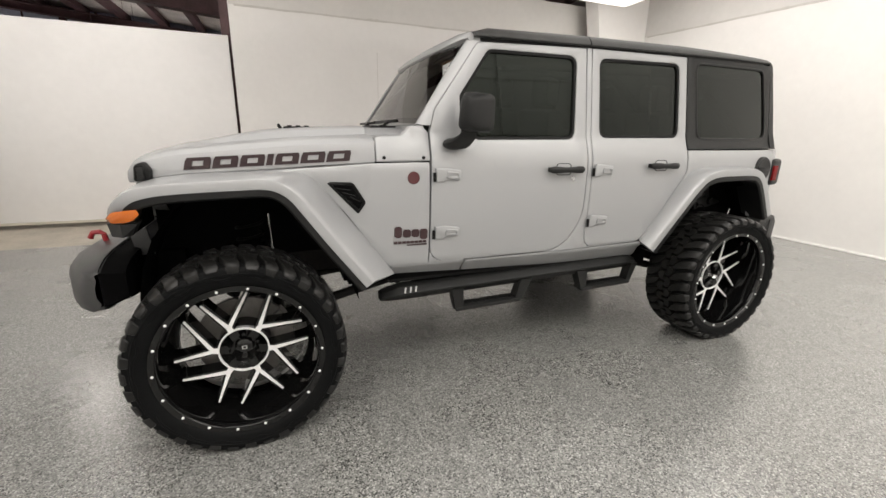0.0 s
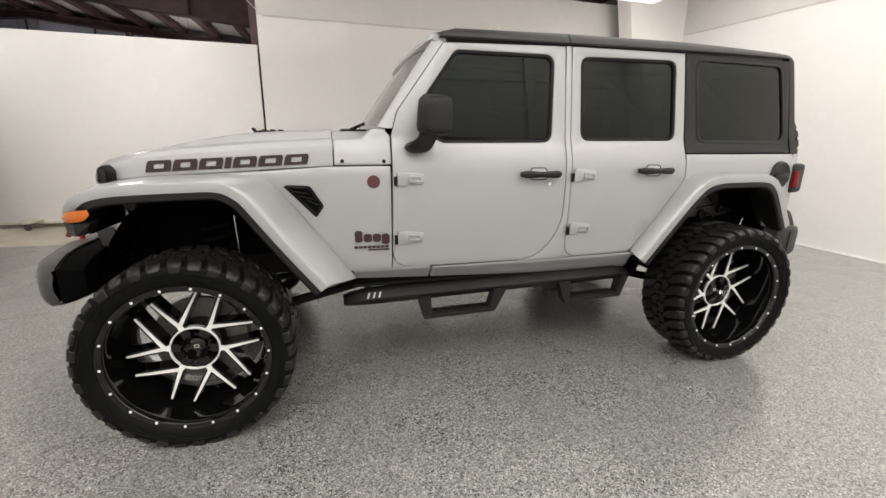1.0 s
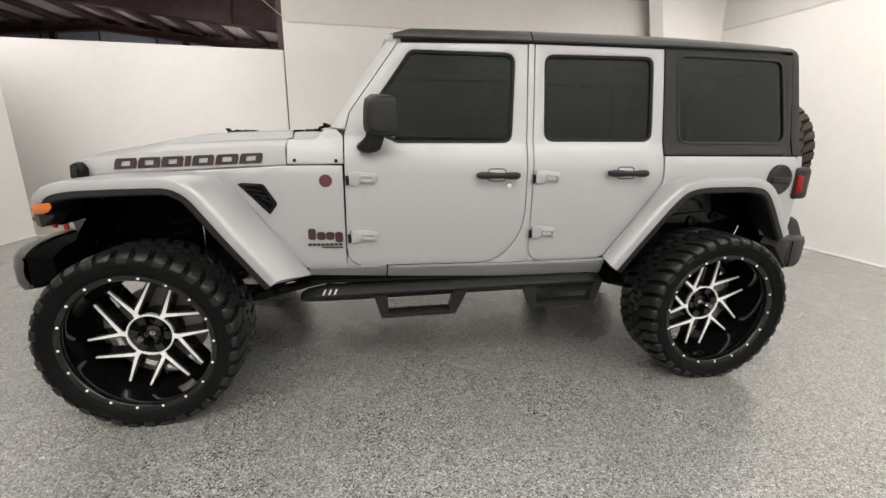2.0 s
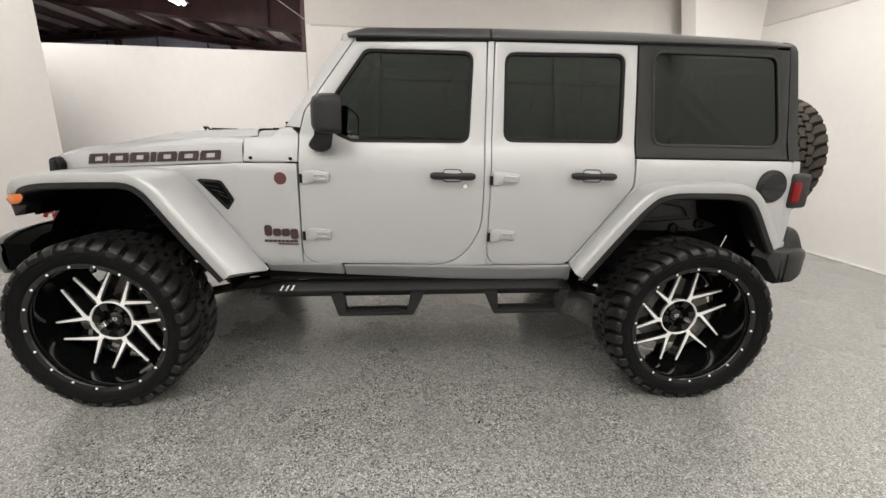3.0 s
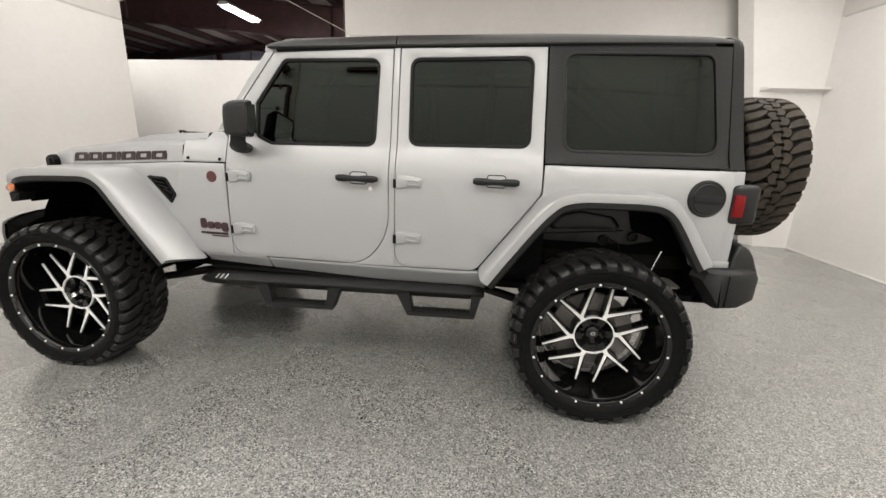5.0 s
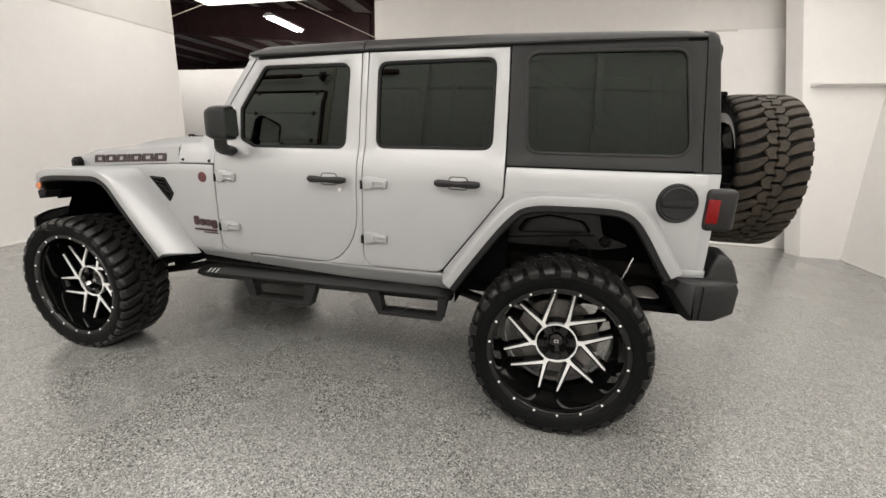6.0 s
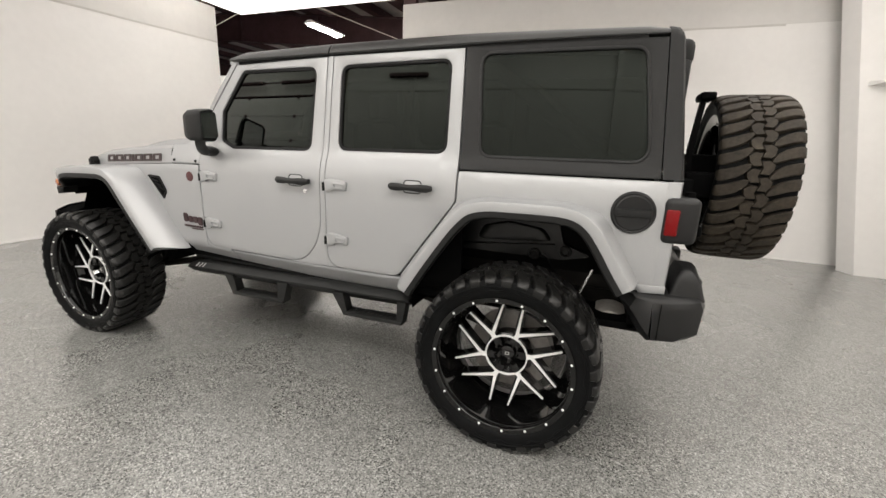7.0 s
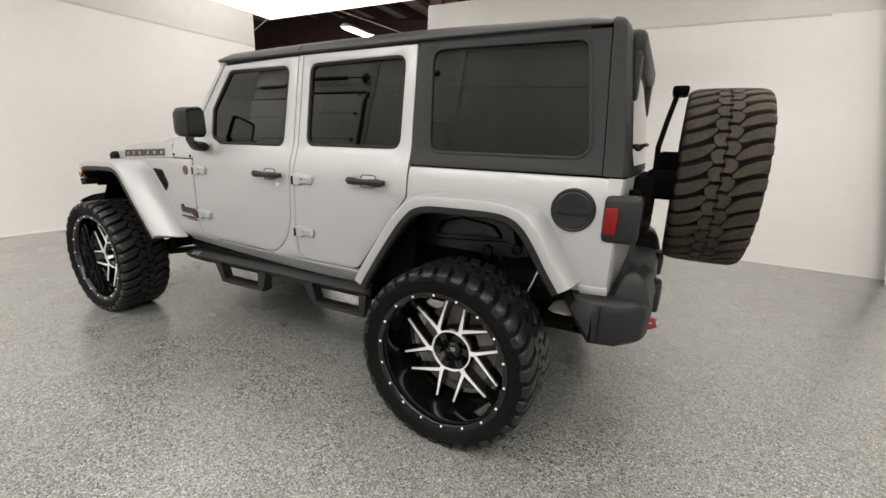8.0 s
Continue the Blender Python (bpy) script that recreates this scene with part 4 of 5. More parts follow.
def flare(name, edge, outs, attach, lip, trim, s):
    """A wide wheel-arch flare: sloping painted top, painted lip, black lower trim that turns under."""
    rows = smoothed([(*e, y, *a) for e, y, a in zip(edge, outs, attach)])
    edge, outs, attach = [p[:2] for p in rows], [p[2] for p in rows], [p[3:] for p in rows]
    n = len(edge)
    top, blk = bmesh.new(), bmesh.new()
    r1, r2 = [], []
    for i in range(n):
        p, q = Vector(edge[max(i - 1, 0)]), Vector(edge[min(i + 1, n - 1)])
        d = (q - p).normalized()
        inn = Vector((d.y, -d.x))
        e, y = Vector(edge[i]), outs[i]
        ax, az, ay = attach[i]
        mid = Vector((ax, ay, az)).lerp(Vector((e.x, y, e.y)), 0.55) + Vector((-inn.x * 0.004, 0, -inn.y * 0.004))
        near = Vector((ax, ay, az)).lerp(Vector((e.x, y, e.y)), 0.88) + Vector((-inn.x * 0.003, 0, -inn.y * 0.003))
        l, t = e + inn * lip, e + inn * (lip + trim)
        pts = [(ax, ay - 0.03, az), (ax, ay, az), tuple(mid), tuple(near), (e.x + inn.x * 0.003, y + 0.001, e.y + inn.y * 0.003), (e.x + inn.x * 0.012, y + 0.004, e.y + inn.y * 0.012), (l.x, y + 0.001, l.y), (l.x, y - 0.02, l.y)]
        r1.append([(x, s * yy, z) for x, yy, z in pts])
        pts = [(l.x - inn.x * 0.004, y - 0.012, l.y - inn.y * 0.004), (l.x, y + 0.004, l.y), (t.x - inn.x * 0.008, y + 0.003, t.y - inn.y * 0.008), (t.x, y - 0.006, t.y), (t.x, y - 0.03, t.y), (l.x, ay - 0.06, l.y)]
        r2.append([(x, s * yy, z) for x, yy, z in pts])
    for bm, r in ((top, r1), (blk, r2)):
        vs = add_loft(bm, r)
        bm.faces.new(vs[0])
        bm.faces.new(vs[-1])
    f = part(name, top, M_PAINT, car, "wide silver-grey wheel-arch flare")
    part("flare_trim", blk, M_TRIMBLACK, f, "black plastic arch edging")
    return f


FF_EDGE = [(-1.925, 1.0), (-1.908, 1.062), (-1.85, 1.118), (-1.755, 1.147), (-1.6, 1.158), (-1.45, 1.163), (-1.35, 1.163), (-1.285, 1.145), (-1.225, 1.10), (-1.17, 1.025), (-1.08, 0.895), (-0.985, 0.765), (-0.905, 0.657)]
FF_OUT = [0.86, 0.885, 0.91, 0.92, 0.925, 0.925, 0.925, 0.922, 0.918, 0.915, 0.91, 0.905, 0.90]
FF_ATT = [(-1.90, 1.02, 0.60), (-1.89, 1.08, 0.60), (-1.84, 1.135, 0.62), (-1.72, 1.158, 0.64), (-1.6, 1.168, 0.655), (-1.42, 1.175, 0.68), (-1.27, 1.180, 0.70), (-1.18, 1.168, 0.735), (-1.13, 1.13, 0.75), (-1.07, 1.055, 0.756), (-0.975, 0.925, 0.762), (-0.87, 0.785, 0.768), (-0.768, 0.642, 0.772)]
RF_EDGE = [(0.905, 0.662), (1.0, 0.805), (1.13, 0.99), (1.2, 1.075), (1.265, 1.13), (1.36, 1.158), (1.5, 1.164), (1.68, 1.164), (1.775, 1.147), (1.845, 1.10), (1.905, 1.021), (1.966, 0.922), (2.022, 0.838)]
RF_OUT = [0.855, 0.872, 0.89, 0.896, 0.90, 0.905, 0.905, 0.90, 0.896, 0.89, 0.885, 0.88, 0.872]
RF_ATT = [(0.888, 0.70, 0.780), (0.98, 0.835, 0.785), (1.11, 1.02, 0.788), (1.18, 1.105, 0.788), (1.25, 1.147, 0.786), (1.35, 1.168, 0.784), (1.5, 1.173, 0.78), (1.69, 1.172, 0.772), (1.79, 1.156, 0.766), (1.868, 1.125, 0.76), (1.93, 1.04, 0.756), (1.99, 0.935, 0.752), (2.045, 0.845, 0.748)]
for s in (-1, 1):
    f = flare("front_flare", FF_EDGE, FF_OUT, FF_ATT, 0.046, 0.034, s)
    bm = bmesh.new()
    add_loft(bm, [[(x, s * (y + 0.004), z) for x, y, z in row] for row in ([(-1.925, 0.82, 1.000), (-1.918, 0.86, 1.000), (-1.90, 0.886, 1.001), (-1.85, 0.912, 1.006), (-1.822, 0.918, 1.016)], [(-1.932, 0.82, 1.014), (-1.926, 0.865, 1.018), (-1.902, 0.897, 1.024), (-1.85, 0.92, 1.030), (-1.80, 0.924, 1.038)], [(-1.918, 0.82, 1.034), (-1.908, 0.868, 1.040), (-1.885, 0.899, 1.047), (-1.84, 0.919, 1.054), (-1.806, 0.923, 1.056)])])
    part("side_marker", bm, M_AMBER, f, "amber side marker lens")
    bm = bmesh.new()
    add_loft(bm, [[(-1.922, s * 0.80, 0.945), (-1.918, s * 0.86, 0.945), (-1.87, s * 0.908, 0.947), (-1.845, s * 0.89, 0.95), (-1.85, s * 0.80, 0.95)], [(-1.934, s * 0.80, 0.998), (-1.928, s * 0.858, 0.998), (-1.87, s * 0.912, 0.998), (-1.815, s * 0.90, 0.998), (-1.825, s * 0.80, 0.998)]], loop=True, caps=True)
    part("flare_tip", bm, M_TRIMBLACK, f, "black flare tip")
    flare("rear_flare", RF_EDGE, RF_OUT, RF_ATT, 0.046, 0.034, s)
    # wheel-house liners, near black to hold the shade of the arches
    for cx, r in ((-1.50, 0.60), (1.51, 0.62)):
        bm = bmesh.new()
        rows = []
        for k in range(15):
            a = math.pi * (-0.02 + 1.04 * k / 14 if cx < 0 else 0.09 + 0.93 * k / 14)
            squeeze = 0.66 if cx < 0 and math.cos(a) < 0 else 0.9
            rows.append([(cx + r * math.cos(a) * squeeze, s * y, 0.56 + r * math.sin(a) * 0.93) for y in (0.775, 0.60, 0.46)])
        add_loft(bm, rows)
        part("wheel_house", bm, M_DARK, car, "wheel-house liner, near black to hold the arch's shade")
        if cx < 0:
            # added dark panel, closes the view through the arch's front
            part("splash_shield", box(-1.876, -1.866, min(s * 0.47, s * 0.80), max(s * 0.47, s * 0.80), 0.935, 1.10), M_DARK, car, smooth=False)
        # added dark wall, blocks light and the view through the arch
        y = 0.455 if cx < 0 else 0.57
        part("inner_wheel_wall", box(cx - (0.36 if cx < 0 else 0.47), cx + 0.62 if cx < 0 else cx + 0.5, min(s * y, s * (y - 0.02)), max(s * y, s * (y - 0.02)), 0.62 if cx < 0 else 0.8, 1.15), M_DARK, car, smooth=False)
    # fender vent, badge, lettering blocks
    vent = rounded([(-1.095, 1.128, 0.01), (-0.965, 1.122, 0.03), (-0.905, 1.022, 0.02), (-0.945, 0.965, 0.01)])
    v = part("fender_vent", panel(vent, [grown(vent, -0.016)], s, 0.006, 0.02, 0.005), M_RUBBER, car, "black angular fender vent")
    bm = panel(grown(vent, -0.010), (), s, 0.003, 0.02, 0.002)
    part("vent_mesh", bm, M_DARK, v)
    bm = bmesh.new()
    for k in range(4):
        a, b = on_flank(-1.085 + 0.034 * k, 1.118 - 0.022 * k, s, 0.0045), on_flank(-1.0 + 0.022 * k, 1.112 - 0.028 * k, s, 0.0045)
        add_tube(bm, [a, b], 0.003, 6)
    part("vent_slats", bm, M_RUBBER, v)
    bm = bmesh.new()
    c = on_flank(-0.664, 1.138, s)
    add_lathe(bm, [(0.0, -0.0035), (0.029, -0.0035), (0.032, -0.001), (0.032, 0.004)], 28)
    bmesh.ops.transform(bm, matrix=Matrix.Translation(c) @ (Matrix.Rotation(math.pi, 4, "Z") if s > 0 else Matrix()), verts=bm.verts[:])
    part("round_badge", bm, M_BADGE, car, "round maroon badge")
    bm = bmesh.new()

    def on_fender(u, v, d):
        return on_flank(u, v, s, 0.0065 - d)
    for x0, w, z0, z1 in ((-0.766, 0.038, 0.832, 0.892), (-0.722, 0.042, 0.832, 0.874), (-0.676, 0.042, 0.832, 0.874), (-0.630, 0.040, 0.818, 0.874)):
        c = 0.009
        add_prism(bm, [(x0 + c, z0), (x0 + w - c, z0), (x0 + w, z0 + c), (x0 + w, z1 - c), (x0 + w - c, z1), (x0 + c, z1), (x0, z1 - c), (x0, z0 + c)], 0.009, on_fender)
    part("fender_emblem", bm, M_EMBLEM, car, "row of four dark maroon blocks")
    bm = bmesh.new()
    for k in range(8):
        add_prism(bm, [(-0.77 + 0.0223 * k, 0.800), (-0.752 + 0.0223 * k, 0.800), (-0.752 + 0.0223 * k, 0.812), (-0.77 + 0.0223 * k, 0.812)], 0.005, on_fender)
    add_prism(bm, [(-0.70, 0.787), (-0.592, 0.787), (-0.592, 0.793), (-0.70, 0.793)], 0.005, on_fender)
    part("fender_script", bm, M_EMBLEM, car, "row of small dark bars")

# fuel cap
bm = bmesh.new()
c = on_flank(1.984, 1.146, -1)
add_lathe(bm, [(0.0, -0.014), (0.055, -0.014), (0.071, -0.016), (0.077, -0.012), (0.083, -0.014), (0.089, -0.008), (0.091, 0.0), (0.091, 0.012)], 40)
add_box(bm, -0.07, 0.07, -0.024, -0.012, -0.017, 0.017, 0.006)
add_box(bm, -0.066, 0.066, -0.026, -0.012, 0.010, 0.016, 0.002)
bmesh.ops.transform(bm, matrix=Matrix.Translation(c) @ Matrix.Rotation(radians(4.5), 4, "Z"), verts=bm.verts[:])
part("fuel_cap", bm, M_TRIMBLACK, car, "round ribbed black fuel cap")

# folded lip along the tub's lower rear corner
for s in (-1, 1):
    part("tub_lip", panel([(2.05, 0.792), (2.158, 0.796), (2.158, 0.832), (2.03, 0.832)], (), s, 0.003, 0.012, 0.004), M_PAINT, car)

# tail lamps
for s in (-1, 1):
    bm = bmesh.new()
    add_box(bm, 2.10, 2.24, 0.60, 0.768, 1.025, 1.220, 0.026, 3)
    for v in bm.verts:
        if v.co.x > 2.2 and v.co.y > 0.7:
            v.co.y -= 0.02
        v.co.y *= s
    t = part("tail_lamp", bm, M_TRIMBLACK, car, "boxy black tail lamp housing")
    bm = bmesh.new()
    add_box(bm, 2.11, 2.16, 0.758, 0.774, 1.062, 1.172, 0.006)
    for v in bm.verts:
        v.co.y *= s
    part("red_lens", bm, M_RED, t, "red lens")

# mirrors
for s in (-1, 1):
    bm = bmesh.new()
    rows = []
    for x, y0, y1, z0, z1 in ((-0.462, 0.855, 0.915, 1.40, 1.505), (-0.452, 0.835, 0.94, 1.378, 1.535), (-0.42, 0.815, 0.962, 1.367, 1.552), (-0.352, 0.80, 0.972, 1.365, 1.557), (-0.337, 0.805, 0.968, 1.370, 1.552)):
        poly = rounded([(y0, z0, 0.03), (y1, z0, 0.03), (y1, z1 - 0.02, 0.035), (y0 + 0.02, z1, 0.03)])
        rows.append([(x, s * y, z) for y, z in poly])
    add_loft(bm, rows, loop=True, caps=True)
    turned = Matrix.Translation((-0.40, s * 0.885, 0)) @ Matrix.Rotation(-s * radians(20), 4, "Z") @ Matrix.Translation((0.40, -s * 0.885, 0))
    bmesh.ops.transform(bm, matrix=turned, verts=bm.verts[:])
    mr = part("wing_mirror", bm, M_BLACKTOP, car, "square black wing mirror")
    poly = rounded([(0.822, 1.386, 0.02), (0.955, 1.386, 0.02), (0.955, 1.52, 0.025), (0.832, 1.536, 0.02)])
    bm = bmesh.new()
    add_prism(bm, poly, 0.003, lambda u, v, d: (-0.3388 + d, s * u, v))
    tilt = Matrix.Translation((-0.330, s * 0.885, 0)) @ Matrix.Rotation(s * radians(7), 4, "Z") @ Matrix.Translation((0.3388, -s * 0.885, 0))
    bmesh.ops.transform(bm, matrix=turned @ tilt, verts=bm.verts[:])
    part("mirror_glass", bm, M_MIRROR, mr, "silvered mirror glass")
    bm = bmesh.new()
    rows = []
    for x, y, z, h, w in ((-0.455, 0.75, 1.305, 0.03, 0.05), (-0.45, 0.80, 1.308, 0.032, 0.055), (-0.435, 0.84, 1.315, 0.034, 0.055), (-0.415, 0.87, 1.345, 0.03, 0.045), (-0.41, 0.875, 1.375, 0.026, 0.045)):
        rows.append([(x + w * math.cos(a), s * (y + 0.3 * h * math.sin(a)), z + h * math.sin(a)) for a in (2 * math.pi * k / 12 for k in range(12))])
    add_loft(bm, rows, loop=True, caps=True)
    part("mirror_arm", bm, M_BLACKTOP, mr)

# side steps: a six-sided bar with a sloping upper face and two drop hoops
STEP_RISE = 0.022
for s in (-1, 1):
    bm = bmesh.new()
    section = [(0.655, 0.564), (0.726, 0.566), (0.735, 0.562), (0.764, 0.535), (0.764, 0.526), (0.728, 0.488), (0.655, 0.486)]
    rows = []
    for x, k, dz in ((-0.835, 0.55, -0.006), (-0.80, 0.75, -0.003), (-0.70, 1.0, 0.0), (-0.3, 1.0, 0.0), (0.2, 1.0, 0.0), (0.84, 1.0, 0.0), (0.915, 0.72, 0.0), (0.925, 0.6, 0.0)):
        rows.append([(x, s * (0.655 + (y - 0.655) * min(1, k + 0.15)), 0.505 + dz + (z - 0.505) * k + STEP_RISE * x) for y, z in section])
    add_loft(bm, rows, loop=True, caps=True)
    st = part("side_step", bm, M_STEP, car, "black powder-coated side step bar")
    part("step_mount_rail", box(-0.78, 0.90, min(s * 0.62, s * 0.70), max(s * 0.62, s * 0.70), 0.567, 0.59, 0.003), M_RUBBER, st)
    for (a0, a1, b0, b1), (c0, c1, d0, d1) in (((-0.44, 0.088, -0.368, 0.010), (-0.402, 0.028, -0.357, -0.012)), ((0.420, 0.912, 0.498, 0.858), (0.483, 0.880, 0.513, 0.848))):
        bm = bmesh.new()

        def leg(u, v, d):
            return (u, s * (0.757 - 0.02 * (0.52 - v) / 0.14 + 0.012 - d), v + STEP_RISE * u)
        for poly in ([(a0, 0.520), (c0, 0.380), (d0, 0.402), (b0, 0.520)], [(b1, 0.520), (d1, 0.402), (c1, 0.380), (a1, 0.520)]):
            add_prism(bm, poly, 0.062, leg)
        add_loft(bm, [[(x, s * y, z + STEP_RISE * x) for y, z in ((0.672, 0.384), (0.672, 0.402), (0.745, 0.402), (0.756, 0.394), (0.752, 0.374), (0.744, 0.370), (0.68, 0.374))] for x in (c0 + 0.004, c1 - 0.004)], loop=True, caps=True)
        bmesh.ops.bevel(bm, geom=[e for e in bm.edges if len(e.link_faces) == 2 and e.calc_face_angle(0) > 0.9], offset=0.004, segments=1, affect="EDGES")
        hoop = part("step_hoop", bm, M_STEP, st, "drop-down step hoop")
        bm = bmesh.new()
        n = int((d1 - d0) / 0.028)
        for k in range(n):
            x = d0 + (d1 - d0) * (k + 0.2) / n
            add_box(bm, x, x + 0.017, min(s * 0.682, s * 0.738), max(s * 0.682, s * 0.738), 0.4015 + STEP_RISE * x, 0.4065 + STEP_RISE * x, 0.0015, 1)
        part("tread_pad", bm, M_TRIMBLACK, hoop, "row of raised grip ribs")
    bm = bmesh.new()
    for k in range(3):
        x = -0.715 + 0.03 * k
        add_prism(bm, [(x, 0.537), (x + 0.009, 0.537), (x + 0.020, 0.559), (x + 0.011, 0.559)], 0.003, lambda u, v, d: (u, s * (0.766 - (v - 0.535) * 1.08 - d), v + STEP_RISE * u))
    part("slash_marks", bm, M_BARREL, st, "three pale slashes")
    for x in (-0.6, 0.15, 0.75):
        part("step_bracket", box(x, x + 0.06, min(s * 0.50, s * 0.70), max(s * 0.50, s * 0.70), 0.50, 0.53, 0.004), M_CHASSIS, st)

# front bumper: a stubby bar whose ends wrap round, open and black behind, with red hooks
half = ((0.888, -1.998, 0.668, 0.795, 0.807), (0.884, -2.018, 0.655, 0.80, 0.814), (0.872, -2.040, 0.647, 0.80, 0.822), (0.85, -2.063, 0.641, 0.802, 0.832), (0.80, -2.098, 0.633, 0.808, 0.850), (0.70, -2.142, 0.622, 0.815, 0.862), (0.5, -2.18, 0.605, 0.82, 0.868))
rows, back = [], []
for y, x, z0, z1, top in [(-r[0], *r[1:]) for r in half] + list(reversed(half)):
    rear = -1.978 + 0.03 * max(0, 0.86 - abs(y))
    rows.append([(rear, y, z0 + 0.006), (x + 0.3 * (rear - x), y, z0), (x + 0.012, y, z0 + 0.012), (x, y, z0 + 0.04), (x, y, z1 - 0.05), (x + 0.010, y, z1 - 0.016), (x + 0.3 * (rear - x), y, z1 + 0.3 * (top - z1)), (rear, y, top)])
    back.append([(rear - 0.004, y * 0.995, z0 + 0.014), (rear - 0.004, y * 0.995, top - 0.008), (rear + 0.07, y * 0.94, top - 0.03), (rear + 0.07, y * 0.94, z0 + 0.03)])
bm = bmesh.new()
add_loft(bm, rows)
add_loft(bm, [[(x + 0.006, y * 0.994, z + (0.006 if z < 0.72 else -0.006)) for x, y, z in r] for r in rows[1:-1]])
fb = part("front_bumper", bm, M_BUMPER, car, "dark grey plastic bumper with ends that wrap round")
# black backing: structure plus the shade of the hollow behind the skin
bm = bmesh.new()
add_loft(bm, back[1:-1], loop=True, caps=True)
part("bumper_lining", bm, M_DARK, fb, "black backing that holds the hollow's shade behind the bumper skin")
for s in (-1, 1):
    bm = bmesh.new()
    add_tube(bm, [(-2.075, s * 0.45, 0.83), (-2.08, s * 0.45, 0.874), (-2.095, s * 0.45, 0.886), (-2.122, s * 0.45, 0.884), (-2.135, s * 0.45, 0.858)], 0.012, 8)
    part("tow_hook", bm, M_REDHOOK, fb, "red tow hook")
    part("bumper_mount", box(-2.03, -1.75, s * 0.46 - 0.05, s * 0.46 + 0.05, 0.62, 0.79, 0.01), M_DARK, fb)
    bm = bmesh.new()
    add_loft(bm, [[(x - 0.035, s * 0.60, z), (x + 0.035, s * 0.60, z), (x + 0.035, s * 0.612, z), (x - 0.035, s * 0.612, z)] for x, z in ((-1.885, 0.80), (-1.892, 0.86), (-1.905, 0.925))], loop=True, caps=True)
    part("fender_strut", bm, M_BUMPER, fb, "grey fender stay")
    part("bolt", box(-1.985, -1.970, min(s * 0.66, s * 0.69), max(s * 0.66, s * 0.69), 0.775, 0.795, 0.004), M_STEEL, fb, "bare bolt head")

# rear bumper with raised corners and red hook
bm = bmesh.new()
rows = []
for y, x0, x1, z0, z1 in ((-0.80, 2.045, 2.15, 0.60, 0.775), (-0.78, 2.03, 2.25, 0.588, 0.785), (-0.735, 2.0, 2.315, 0.60, 0.79), (-0.66, 2.10, 2.335, 0.605, 0.79), (0.66, 2.10, 2.335, 0.605, 0.79), (0.735, 2.0, 2.315, 0.60, 0.79), (0.78, 2.03, 2.25, 0.588, 0.785), (0.80, 2.045, 2.15, 0.60, 0.775)):
    rows.append([(x0 + 0.08, y, z0), (x1 - 0.035, y, z0 + 0.012), (x1 - 0.006, y, z0 + 0.035), (x1, y, z1 - 0.04), (x1 - 0.015, y, z1 - 0.008), (x1 - 0.04, y, z1), (x0, y, z1 + 0.008), (x0 - 0.02, y, z1 - 0.04)])
add_loft(bm, rows, loop=True, caps=True)
rb = part("rear_bumper", bm, M_TRIMBLACK, car, "dark grey plastic rear bumper")
for s in (-1, 1):
    bm = bmesh.new()
    rows = []
    for z, poly in ((0.775, [(2.172, 0.722), (2.325, 0.705), (2.34, 0.45), (2.19, 0.45)]), (0.80, [(2.178, 0.716), (2.316, 0.70), (2.335, 0.45), (2.19, 0.45)]), (0.85, [(2.192, 0.705), (2.300, 0.69), (2.32, 0.46), (2.195, 0.46)]), (0.88, [(2.203, 0.698), (2.284, 0.682), (2.305, 0.47), (2.2, 0.47)]), (0.897, [(2.212, 0.685), (2.262, 0.672), (2.29, 0.48), (2.205, 0.48)]), (0.903, [(2.222, 0.67), (2.248, 0.66), (2.275, 0.49), (2.21, 0.49)])):
        rows.append([(x, s * y, z) for x, y in rounded([(x, y, 0.022) for x, y in poly])])
    add_loft(bm, rows, loop=True, caps=True)
    part("bumper_horn", bm, M_TRIMBLACK, rb, "raised bumper corner")
    part("bumper_seam", box(2.1445, 2.148, min(s * 0.79, s * 0.8025), max(s * 0.79, s * 0.8025), 0.605, 0.77), M_DARK, rb, smooth=False)
    pod = part("lamp_pod", box(2.315, 2.362, min(s * 0.30, s * 0.42), max(s * 0.30, s * 0.42), 0.65, 0.80, 0.018), M_TRIMBLACK, rb, "black lamp pod")
    part("reflector", box(2.360, 2.365, min(s * 0.33, s * 0.39), max(s * 0.33, s * 0.39), 0.69, 0.76, 0.002), M_STEEL, pod)
    if s > 0:
        continue
    bm = bmesh.new()
    add_tube(bm, [(2.28, s * 0.50, 0.615), (2.335, s * 0.50, 0.61), (2.36, s * 0.50, 0.625), (2.355, s * 0.50, 0.645), (2.32, s * 0.50, 0.65)], 0.013, 8)
    part("tow_hook", bm, M_REDHOOK, rb, "red tow hook")

# ladder frame, axles, suspension, exhaust
bm = bmesh.new()
for s in (-1, 1):
    add_box(bm, -1.95, 2.15, s * 0.42 - 0.04, s * 0.42 + 0.04, 0.60, 0.72, 0.01)
    add_box(bm, 1.0, 2.05, s * 0.5 - 0.05, s * 0.5 + 0.05, 0.72, 0.84, 0.01)
for x in (-1.9, -0.9, 0.1, 1.0, 2.05):
    add_box(bm, x, x + 0.08, -0.40, 0.40, 0.60, 0.70, 0.01)
add_box(bm, -0.3, 0.9, -0.36, 0.36, 0.52, 0.62, 0.03)
add_box(bm, -1.75, -0.8, -0.3, 0.3, 0.62, 0.95, 0.04)
part("ladder_frame", bm, M_CHASSIS, car, "black steel ladder frame")
